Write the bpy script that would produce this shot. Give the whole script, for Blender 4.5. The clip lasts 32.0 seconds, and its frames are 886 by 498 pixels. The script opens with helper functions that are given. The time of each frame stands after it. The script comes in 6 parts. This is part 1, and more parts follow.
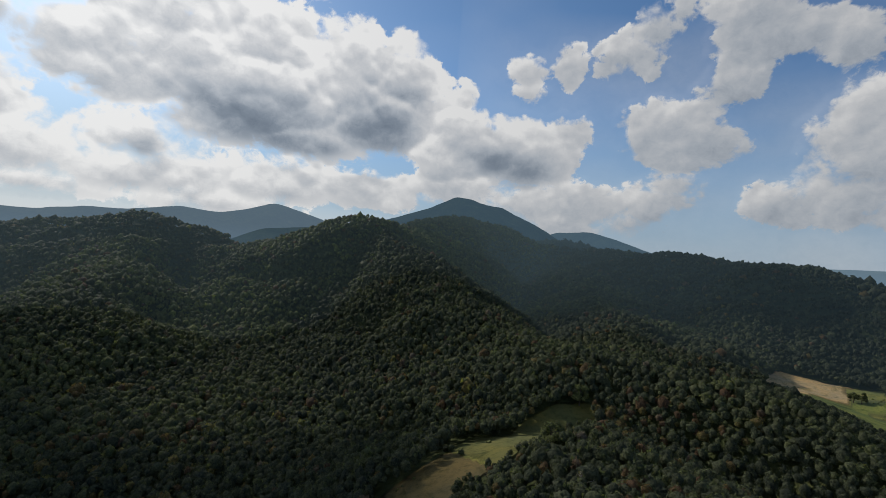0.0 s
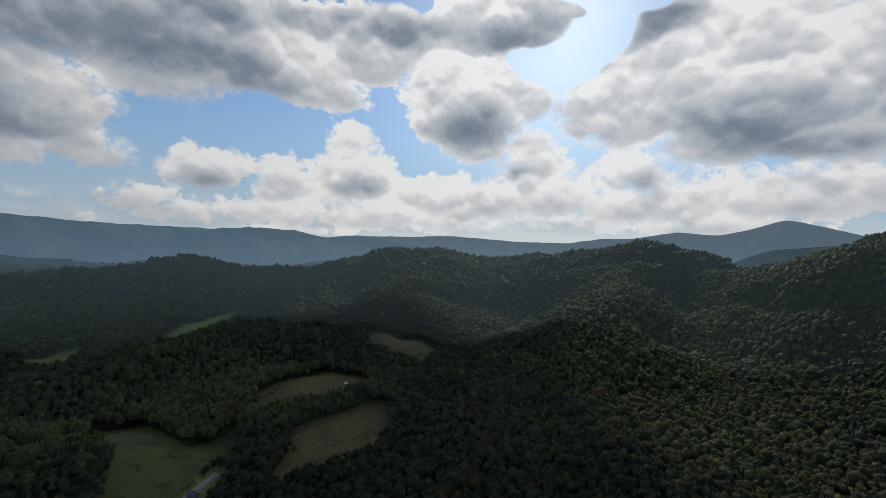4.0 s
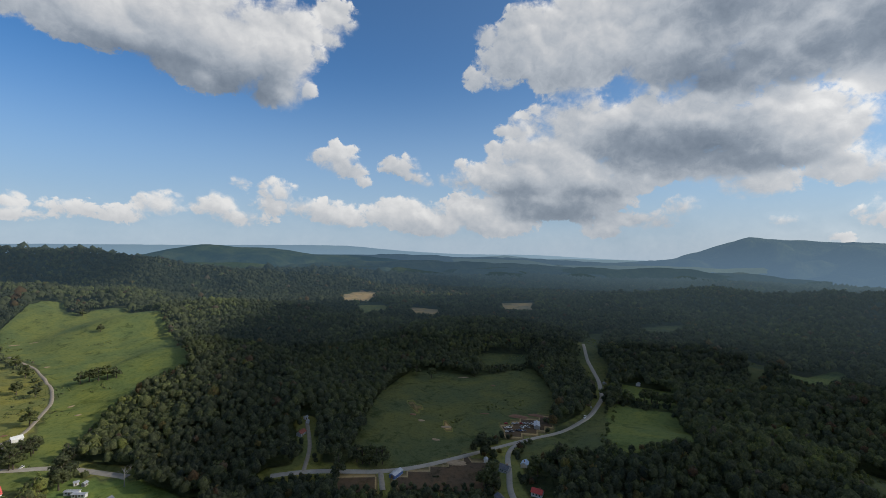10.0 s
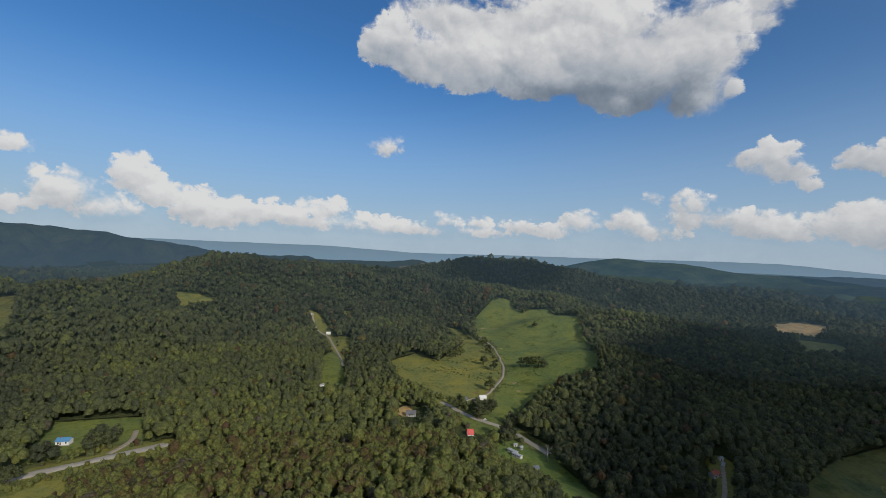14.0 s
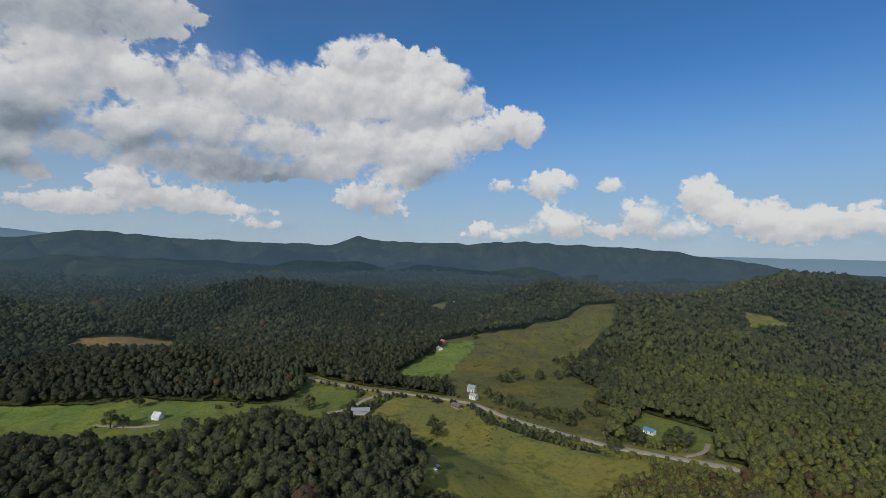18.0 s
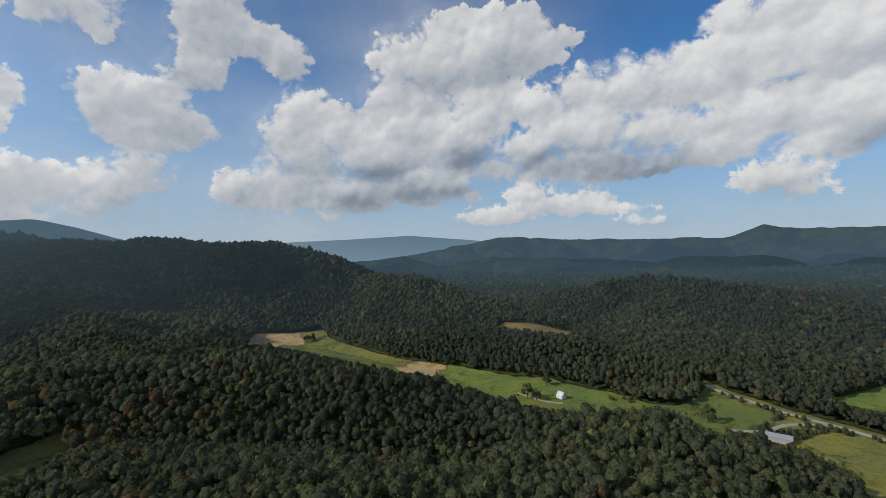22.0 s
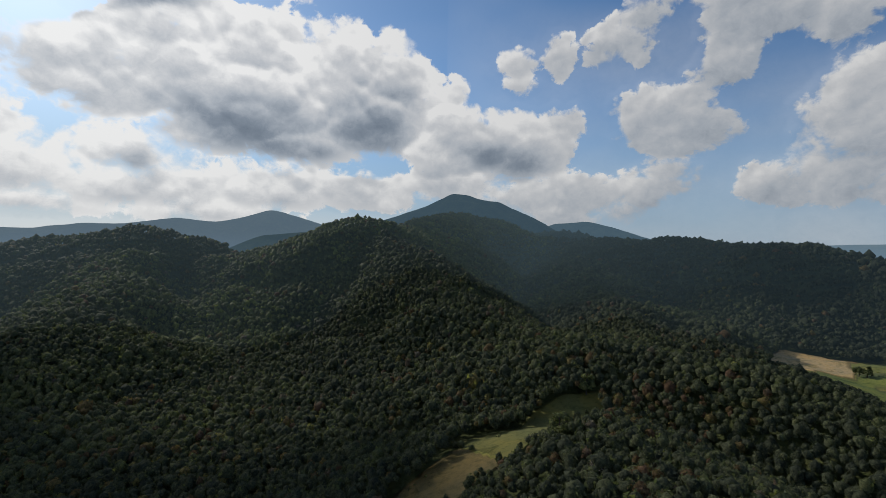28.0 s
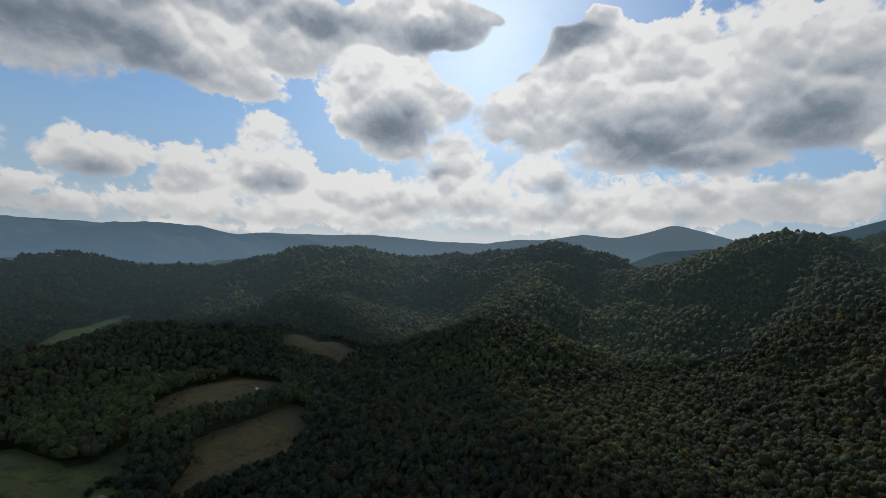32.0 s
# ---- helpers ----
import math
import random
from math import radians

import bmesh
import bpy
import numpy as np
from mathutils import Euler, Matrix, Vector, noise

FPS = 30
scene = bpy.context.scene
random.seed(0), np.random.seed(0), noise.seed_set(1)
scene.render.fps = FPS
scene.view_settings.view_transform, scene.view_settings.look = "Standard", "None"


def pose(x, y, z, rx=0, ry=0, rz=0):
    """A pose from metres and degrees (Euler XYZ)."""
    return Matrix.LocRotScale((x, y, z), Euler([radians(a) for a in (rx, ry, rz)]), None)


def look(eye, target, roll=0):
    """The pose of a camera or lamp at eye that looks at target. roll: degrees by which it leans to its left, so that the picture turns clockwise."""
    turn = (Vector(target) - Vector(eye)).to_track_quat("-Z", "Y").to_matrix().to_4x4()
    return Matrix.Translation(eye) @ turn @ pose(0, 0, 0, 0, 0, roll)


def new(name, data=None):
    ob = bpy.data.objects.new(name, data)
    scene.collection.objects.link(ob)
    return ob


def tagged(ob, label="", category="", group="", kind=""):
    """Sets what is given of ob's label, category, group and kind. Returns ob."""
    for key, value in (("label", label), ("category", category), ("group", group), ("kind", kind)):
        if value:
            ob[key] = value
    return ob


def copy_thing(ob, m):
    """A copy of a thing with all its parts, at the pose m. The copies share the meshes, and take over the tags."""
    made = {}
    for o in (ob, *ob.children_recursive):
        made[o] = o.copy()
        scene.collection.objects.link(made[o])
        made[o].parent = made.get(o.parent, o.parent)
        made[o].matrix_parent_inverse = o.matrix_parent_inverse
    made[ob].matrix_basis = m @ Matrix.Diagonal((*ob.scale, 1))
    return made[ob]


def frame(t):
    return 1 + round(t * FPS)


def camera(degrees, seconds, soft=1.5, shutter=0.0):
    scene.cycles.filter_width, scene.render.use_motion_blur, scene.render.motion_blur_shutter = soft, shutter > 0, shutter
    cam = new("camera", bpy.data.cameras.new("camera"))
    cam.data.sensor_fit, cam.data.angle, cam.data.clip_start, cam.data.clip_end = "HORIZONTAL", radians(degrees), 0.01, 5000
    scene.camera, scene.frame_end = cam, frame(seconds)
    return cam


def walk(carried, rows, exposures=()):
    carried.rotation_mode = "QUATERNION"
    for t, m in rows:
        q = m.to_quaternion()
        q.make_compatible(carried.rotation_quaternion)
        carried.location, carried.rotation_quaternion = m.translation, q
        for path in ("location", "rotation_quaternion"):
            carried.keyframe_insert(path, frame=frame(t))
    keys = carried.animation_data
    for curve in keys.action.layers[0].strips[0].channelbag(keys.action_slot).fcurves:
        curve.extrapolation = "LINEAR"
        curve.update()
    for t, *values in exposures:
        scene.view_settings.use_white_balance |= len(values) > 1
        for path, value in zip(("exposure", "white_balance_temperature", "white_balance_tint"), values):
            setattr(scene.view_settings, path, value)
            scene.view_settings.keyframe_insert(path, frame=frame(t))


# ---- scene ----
cam = camera(89.48, 32.0, 0.55)
PATH = [
    (0.0, pose(0, 0, 150, 90.46, -4.25, 0.05)),
    (0.5, pose(0, 0, 150, 90.49, -6.23, 7.33)),
    (1.0, pose(0, 0, 150, 90.45, -0.44, 14.89)),
    (1.5, pose(0, 0, 150, 90.32, 1.34, 22.38)),
    (2.0, pose(0, 0, 150, 90.39, -1.26, 29.82)),
    (2.5, pose(0, 0, 150, 90.32, -3.39, 37.07)),
    (3.0, pose(0, 0, 150, 90.20, -4.69, 44.28)),
    (3.5, pose(0, 0, 150, 90.12, -3.89, 51.50)),
    (5.5, pose(0, 0, 150, 89.93, -1.58, 78.23)),
    (6.0, pose(0, 0, 150, 89.92, -3.14, 85.02)),
    (6.5, pose(0, 0, 150, 89.90, -2.47, 91.83)),
    (7.0, pose(0, 0, 150, 89.85, -3.07, 98.55)),
    (7.5, pose(0, 0, 150, 89.86, -3.64, 105.37)),
    (8.0, pose(0, 0, 150, 89.85, -2.30, 112.00)),
    (8.5, pose(0, 0, 150, 89.88, -2.83, 118.68)),
    (9.0, pose(0, 0, 150, 89.88, -3.24, 125.33)),
    (9.5, pose(0, 0, 150, 89.93, -2.61, 132.21)),
    (10.0, pose(0, 0, 150, 89.94, -0.99, 139.11)),
    (10.5, pose(0, 0, 150, 90.00, -2.10, 145.89)),
    (11.0, pose(0, 0, 150, 90.03, -2.65, 152.73)),
    (11.5, pose(0, 0, 150, 90.10, -0.90, 159.45)),
    (12.0, pose(0, 0, 150, 90.14, -1.41, 166.16)),
    (12.5, pose(0, 0, 150, 90.18, -3.14, 172.84)),
    (13.0, pose(0, 0, 150, 90.23, -2.31, 178.62)),
    (13.5, pose(0, 0, 150, 90.26, -2.71, 184.23)),
    (15.5, pose(0, 0, 150, 90.33, -0.02, 207.76)),
    (16.0, pose(0, 0, 150, 90.36, -0.05, 221.24)),
    (16.5, pose(0, 0, 150, 90.30, 2.27, 231.51)),
    (17.0, pose(0, 0, 150, 90.27, 2.31, 239.14)),
    (17.5, pose(0, 0, 150, 90.22, -0.46, 246.20)),
    (18.0, pose(0, 0, 150, 90.16, -1.39, 253.21)),
    (18.5, pose(0, 0, 150, 90.14, 1.35, 258.76)),
    (19.0, pose(0, 0, 150, 90.15, 2.86, 264.38)),
    (19.5, pose(0, 0, 150, 90.07, 2.01, 270.44)),
    (20.0, pose(0, 0, 150, 90.01, 2.49, 276.50)),
    (20.5, pose(0, 0, 150, 89.93, -0.75, 282.42)),
    (21.0, pose(0, 0, 150, 89.87, -0.63, 288.28)),
    (21.5, pose(0, 0, 150, 89.85, 0.83, 294.02)),
    (22.0, pose(0, 0, 150, 89.87, 1.57, 299.70)),
    (22.5, pose(0, 0, 150, 89.89, 2.10, 305.14)),
    (23.0, pose(0, 0, 150, 89.85, 0.64, 310.77)),
    (23.5, pose(0, 0, 150, 89.86, -0.51, 315.82)),
    (24.0, pose(0, 0, 150, 89.85, 0.40, 320.68)),
    (24.5, pose(0, 0, 150, 89.89, 0.53, 325.63)),
    (25.0, pose(0, 0, 150, 89.91, 0.56, 330.36)),
    (25.5, pose(0, 0, 150, 89.93, 1.83, 335.18)),
    (27.5, pose(0, 0, 150, 90.11, -2.56, 353.11)),
    (28.0, pose(0, 0, 150, 90.12, -1.10, 359.96)),
    (28.5, pose(0, 0, 150, 90.19, 0.33, 366.84)),
    (29.0, pose(0, 0, 150, 90.24, -3.14, 372.51)),
    (29.5, pose(0, 0, 150, 90.21, -2.32, 378.37)),
    (30.0, pose(0, 0, 150, 90.28, 0.73, 384.54)),
    (30.5, pose(0, 0, 150, 90.29, -1.08, 390.49)),
    (31.0, pose(0, 0, 150, 90.34, -2.81, 396.31)),
    (31.5, pose(0, 0, 150, 90.36, -4.23, 402.18)),
    (32.0, pose(0, 0, 150, 90.37, -3.01, 408.21)),
]
walk(cam, PATH, [(0.0, -0.26), (3.5, -0.32), (6.0, -0.06), (8.0, 0.04), (10.0, 0.06), (13.0, -0.05), (16.0, -0.17), (20.0, -0.08), (24.0, 0.0), (28.0, -0.26), (32.0, -0.32)])

# ---- daylight: sun behind broken cloud, blue sky ----
SUN_BEARING, SUN_HEIGHT = 44.5, 30.0
world = bpy.data.worlds.new("sky")
scene.world = world
world.use_nodes = True
wn, wl = world.node_tree.nodes, world.node_tree.links
wn.clear()
w_out, w_bg, w_sky = wn.new("ShaderNodeOutputWorld"), wn.new("ShaderNodeBackground"), wn.new("ShaderNodeTexSky")
w_sky.sky_type, w_sky.sun_disc = "NISHITA", False
w_sky.sun_elevation, w_sky.sun_rotation = radians(SUN_HEIGHT), radians(-SUN_BEARING)
w_sky.altitude, w_sky.air_density, w_sky.dust_density, w_sky.ozone_density = 900, 1.0, 0.9, 1.8
w_bg.inputs["Strength"].default_value = 0.079
# clear blue overhead, paler and hazier towards the horizon
w_pos, w_sep = wn.new("ShaderNodeTexCoord"), wn.new("ShaderNodeSeparateXYZ")
w_ramp, w_mix, w_tint = wn.new("ShaderNodeMapRange"), wn.new("ShaderNodeMix"), wn.new("ShaderNodeMix")
wl.new(w_pos.outputs["Generated"], w_sep.inputs[0])
wl.new(w_sep.outputs[2], w_ramp.inputs[0])
w_ramp.interpolation_type = "SMOOTHERSTEP"
for k, v in enumerate((-0.05, 0.42, 0.9, 0.0)):
    w_ramp.inputs[k + 1].default_value = v
w_tint.data_type = w_mix.data_type = "RGBA"
w_tint.blend_type = "MULTIPLY"
w_tint.inputs[0].default_value = 1.0
wl.new(w_sky.outputs["Color"], w_tint.inputs[6])
# whiter towards the sun
w_dot, w_near, w_white = wn.new("ShaderNodeVectorMath"), wn.new("ShaderNodeMapRange"), wn.new("ShaderNodeMix")
w_dot.operation = "DOT_PRODUCT"
wl.new(w_pos.outputs["Generated"], w_dot.inputs[0])
w_dot.inputs[1].default_value = (-math.sin(radians(SUN_BEARING)) * math.cos(radians(SUN_HEIGHT)), math.cos(radians(SUN_BEARING)) * math.cos(radians(SUN_HEIGHT)), math.sin(radians(SUN_HEIGHT)))
wl.new(w_dot.outputs["Value"], w_near.inputs[0])
w_near.inputs[1].default_value, w_near.inputs[2].default_value = -0.5, 0.65
w_white.data_type = "RGBA"
wl.new(w_near.outputs[0], w_white.inputs[0])
w_white.inputs[6].default_value, w_white.inputs[7].default_value = (0.50, 1.04, 1.50, 1), (1.12, 1.40, 1.58, 1)
wl.new(w_white.outputs[2], w_tint.inputs[7])
wl.new(w_ramp.outputs[0], w_mix.inputs[0])
wl.new(w_tint.outputs[2], w_mix.inputs[6])
w_mix.inputs[7].default_value = (4.2, 5.6, 7.2, 1)
wl.new(w_mix.outputs[2], w_bg.inputs["Color"])
wl.new(w_bg.outputs["Background"], w_out.inputs["Surface"])

sun = new("sun", bpy.data.lights.new("sun", "SUN"))
sun.data.energy, sun.data.angle, sun.data.color = 3.7, radians(0.53), (1.0, 0.93, 0.82)
sun_way = Vector((-math.sin(radians(SUN_BEARING)) * math.cos(radians(SUN_HEIGHT)), math.cos(radians(SUN_BEARING)) * math.cos(radians(SUN_HEIGHT)), math.sin(radians(SUN_HEIGHT))))
sun.matrix_world = look(sun_way * 3000, (0, 0, 0))

# ---- materials ----
class Nodes:
    """A short way to write node trees."""

    def __init__(self, name):
        self.mat = bpy.data.materials.new(name)
        self.mat.use_nodes = True
        self.tree = self.mat.node_tree
        self.tree.nodes.clear()
        self.out = self.tree.nodes.new("ShaderNodeOutputMaterial")

    def put(self, socket, value):
        if isinstance(value, bpy.types.NodeSocket):
            self.tree.links.new(value, socket)
        elif value is not None:
            socket.default_value = value

    def node(self, kind, out=0, **sockets):
        n = self.tree.nodes.new("ShaderNode" + kind)
        for key, value in sockets.items():
            self.put(n.inputs[int(key[1:]) if key[0] == "i" and key[1:].isdigit() else key.replace("_", " ")], value)
        n_out = n.outputs[out]
        return n_out

    def math(self, op, a, b=None, c=None, clamp=False):
        n = self.tree.nodes.new("ShaderNodeMath")
        n.operation, n.use_clamp = op, clamp
        for k, v in enumerate((a, b, c)):
            self.put(n.inputs[k], v)
        return n.outputs[0]

    def place(self, scale=1.0, stretch=(1, 1, 1)):
        geo = self.node("NewGeometry")
        n = self.tree.nodes.new("ShaderNodeMapping")
        self.put(n.inputs["Vector"], geo)
        n.inputs["Scale"].default_value = [scale * s for s in stretch]
        return n.outputs[0]

    def noise(self, scale, detail=3, rough=0.55, vector=None, distort=0.0):
        n = self.tree.nodes.new("ShaderNodeTexNoise")
        self.put(n.inputs["Vector"], vector if vector is not None else self.node("NewGeometry"))
        for key, v in (("Scale", scale), ("Detail", detail), ("Roughness", rough), ("Distortion", distort)):
            n.inputs[key].default_value = v
        return n.outputs[0]

    def attr(self, name, out="Fac"):
        n = self.tree.nodes.new("ShaderNodeAttribute")
        n.attribute_name = name
        return n.outputs[out]

    def ramp(self, fac, *stops):
        n = self.tree.nodes.new("ShaderNodeValToRGB")
        el = n.color_ramp.elements
        while len(el) < len(stops):
            el.new(0.5)
        for e, (p, c) in zip(el, stops):
            e.position, e.color = p, (*c, 1)
        self.put(n.inputs[0], fac)
        return n.outputs[0]

    def mix(self, fac, a, b, mode="MIX"):
        n = self.tree.nodes.new("ShaderNodeMix")
        n.data_type, n.blend_type = "RGBA", mode
        self.put(n.inputs[0], fac)
        self.put(n.inputs[6], (*a, 1) if isinstance(a, tuple) else a)
        self.put(n.inputs[7], (*b, 1) if isinstance(b, tuple) else b)
        return n.outputs[2]

    def step(self, value, low, high):
        n = self.tree.nodes.new("ShaderNodeMapRange")
        n.interpolation_type = "SMOOTHSTEP"
        self.put(n.inputs[0], value)
        n.inputs[1].default_value, n.inputs[2].default_value = low, high
        return n.outputs[0]

    def bump(self, value, strength, dist):
        n = self.tree.nodes.new("ShaderNodeBump")
        n.inputs["Strength"].default_value, n.inputs["Distance"].default_value = strength, dist
        self.put(n.inputs["Height"], value)
        return n.outputs[0]

    def surface(self, colour, rough=0.9, normal=None, metal=0.0, specular=0.3):
        n = self.tree.nodes.new("ShaderNodeBsdfPrincipled")
        self.put(n.inputs["Base Color"], (*colour, 1) if isinstance(colour, tuple) else colour)
        self.put(n.inputs["Roughness"], rough)
        n.inputs["Metallic"].default_value, n.inputs["Specular IOR Level"].default_value = metal, specular
        self.put(n.inputs["Normal"], normal)
        return n.outputs[0]

    def done(self, shader):
        self.tree.links.new(shader, self.out.inputs["Surface"])
        return self.mat


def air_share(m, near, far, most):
    """Share of painted haze on far woods and ground: it grows with the distance from the lookout."""
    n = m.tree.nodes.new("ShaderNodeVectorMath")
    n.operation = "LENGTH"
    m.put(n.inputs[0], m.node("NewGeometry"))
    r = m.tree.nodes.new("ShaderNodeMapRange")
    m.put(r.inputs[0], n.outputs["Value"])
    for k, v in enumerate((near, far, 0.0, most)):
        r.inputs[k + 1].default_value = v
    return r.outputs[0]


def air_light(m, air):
    """Haze painted on as emission: air light, brighter and whiter towards the sun."""
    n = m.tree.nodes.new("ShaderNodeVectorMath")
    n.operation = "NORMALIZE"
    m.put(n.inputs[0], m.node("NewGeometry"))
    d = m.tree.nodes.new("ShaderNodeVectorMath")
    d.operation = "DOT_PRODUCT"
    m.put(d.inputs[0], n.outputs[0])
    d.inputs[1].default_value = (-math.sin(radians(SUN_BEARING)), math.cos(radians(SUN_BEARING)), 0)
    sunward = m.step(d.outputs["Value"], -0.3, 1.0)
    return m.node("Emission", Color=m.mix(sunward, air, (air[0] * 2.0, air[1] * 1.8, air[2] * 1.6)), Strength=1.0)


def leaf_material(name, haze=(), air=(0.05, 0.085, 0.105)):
    """Broadleaf crowns: each tree its own green, a few yellowed or rusty, leaf clusters in fine relief."""
    m = Nodes(name)
    tint = m.attr("tint")
    big = m.noise(0.006, 2)
    shift = m.math("ADD", tint, m.math("MULTIPLY", m.math("SUBTRACT", big, 0.5), 0.22))
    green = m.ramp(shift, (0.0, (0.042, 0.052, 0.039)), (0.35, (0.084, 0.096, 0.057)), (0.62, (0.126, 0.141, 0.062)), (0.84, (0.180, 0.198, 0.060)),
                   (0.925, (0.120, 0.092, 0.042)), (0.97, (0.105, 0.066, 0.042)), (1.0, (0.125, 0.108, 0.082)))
    fine = m.noise(0.9, 5, 0.72)
    speck = m.noise(2.4, 3, 0.65)
    green = m.mix(m.step(fine, 0.36, 0.66), m.mix(1.0, green, (0.62, 0.64, 0.64), "MULTIPLY"), m.mix(1.0, green, (1.38, 1.34, 1.25), "MULTIPLY"))
    green = m.mix(m.step(speck, 0.55, 0.75), green, m.mix(1.0, green, (1.3, 1.28, 1.2), "MULTIPLY"))
    h = m.math("ADD", fine, m.math("MULTIPLY", speck, 0.45))
    leaf = m.surface(green, 0.75, m.bump(h, 0.8, 0.8), specular=0.08)
    thin = m.node("BsdfTranslucent", Color=m.mix(1.0, green, (1.5, 1.68, 0.9), "MULTIPLY"))
    both = m.tree.nodes.new("ShaderNodeMixShader")
    both.inputs[0].default_value = 0.34
    m.tree.links.new(leaf, both.inputs[1])
    m.tree.links.new(thin, both.inputs[2])
    leaf = both.outputs[0]
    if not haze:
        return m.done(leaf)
    # bluish haze painted over the leaves as emission, more with distance
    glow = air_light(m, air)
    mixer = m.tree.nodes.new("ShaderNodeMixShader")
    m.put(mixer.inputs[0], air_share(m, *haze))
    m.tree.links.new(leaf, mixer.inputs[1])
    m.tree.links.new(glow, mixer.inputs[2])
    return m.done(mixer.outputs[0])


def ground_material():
    m = Nodes("ground_cover_with_haze")
    meadow, tone = m.attr("meadow"), m.attr("tone")
    edge = m.noise(0.12, 3)
    mask = m.step(m.math("ADD", meadow, m.math("MULTIPLY", m.math("SUBTRACT", edge, 0.5), 0.22)), 0.44, 0.56)
    floor = m.ramp(m.noise(0.02, 5, 0.7), (0.3, (0.030, 0.038, 0.016)), (0.52, (0.058, 0.070, 0.026)), (0.75, (0.085, 0.090, 0.036)))
    canopy = m.noise(0.11, 4, 0.65)
    grass = m.ramp(tone, (0.0, (0.135, 0.190, 0.055)), (0.2, (0.120, 0.155, 0.050)), (0.35, (0.080, 0.098, 0.042)), (0.43, (0.105, 0.112, 0.044)), (0.5, (0.160, 0.172, 0.056)), (0.6, (0.112, 0.096, 0.050)), (0.75, (0.200, 0.155, 0.078)), (0.9, (0.36, 0.28, 0.16)), (1.0, (0.10, 0.072, 0.048)))
    patch = m.noise(0.022, 5, 0.65, distort=0.6)
    tuft = m.noise(0.28, 5, 0.7)
    grass = m.mix(m.step(patch, 0.35, 0.7), grass, m.mix(1.0, grass, (1.55, 1.28, 0.90), "MULTIPLY"))
    grass = m.mix(m.step(tuft, 0.45, 0.72), grass, m.mix(1.0, grass, (0.62, 0.68, 0.62), "MULTIPLY"))
    weeds = m.noise(0.055, 6, 0.72, distort=0.8)
    grass = m.mix(m.step(weeds, 0.5, 0.68), grass, m.mix(1.0, grass, (0.50, 0.56, 0.46), "MULTIPLY"))
    colour = m.mix(mask, floor, grass)
    h = m.math("ADD", m.math("MULTIPLY", canopy, m.math("SUBTRACT", 1.0, mask)), m.math("MULTIPLY", tuft, 0.1))
    land = m.surface(colour, 0.95, m.bump(h, 1.0, 5.0), specular=0.1)
    # distance haze painted over the far ground as emission
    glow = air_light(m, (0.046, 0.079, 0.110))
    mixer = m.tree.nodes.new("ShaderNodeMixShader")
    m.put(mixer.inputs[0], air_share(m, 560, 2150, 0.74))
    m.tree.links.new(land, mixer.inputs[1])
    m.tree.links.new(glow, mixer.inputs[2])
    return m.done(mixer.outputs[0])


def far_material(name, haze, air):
    """Far wooded range with bluish haze painted on as emission, thicker in the valleys than round the tops."""
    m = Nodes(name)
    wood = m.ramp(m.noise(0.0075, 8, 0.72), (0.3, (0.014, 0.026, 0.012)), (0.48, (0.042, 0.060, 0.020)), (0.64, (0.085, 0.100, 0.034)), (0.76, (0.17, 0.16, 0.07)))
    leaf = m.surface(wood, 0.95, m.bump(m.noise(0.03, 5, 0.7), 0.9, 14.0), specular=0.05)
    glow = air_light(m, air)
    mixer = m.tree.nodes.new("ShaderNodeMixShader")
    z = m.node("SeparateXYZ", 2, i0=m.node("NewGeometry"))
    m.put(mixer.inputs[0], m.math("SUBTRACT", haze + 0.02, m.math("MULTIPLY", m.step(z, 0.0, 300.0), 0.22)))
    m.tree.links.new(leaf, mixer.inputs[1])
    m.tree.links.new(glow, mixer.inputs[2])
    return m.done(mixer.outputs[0])


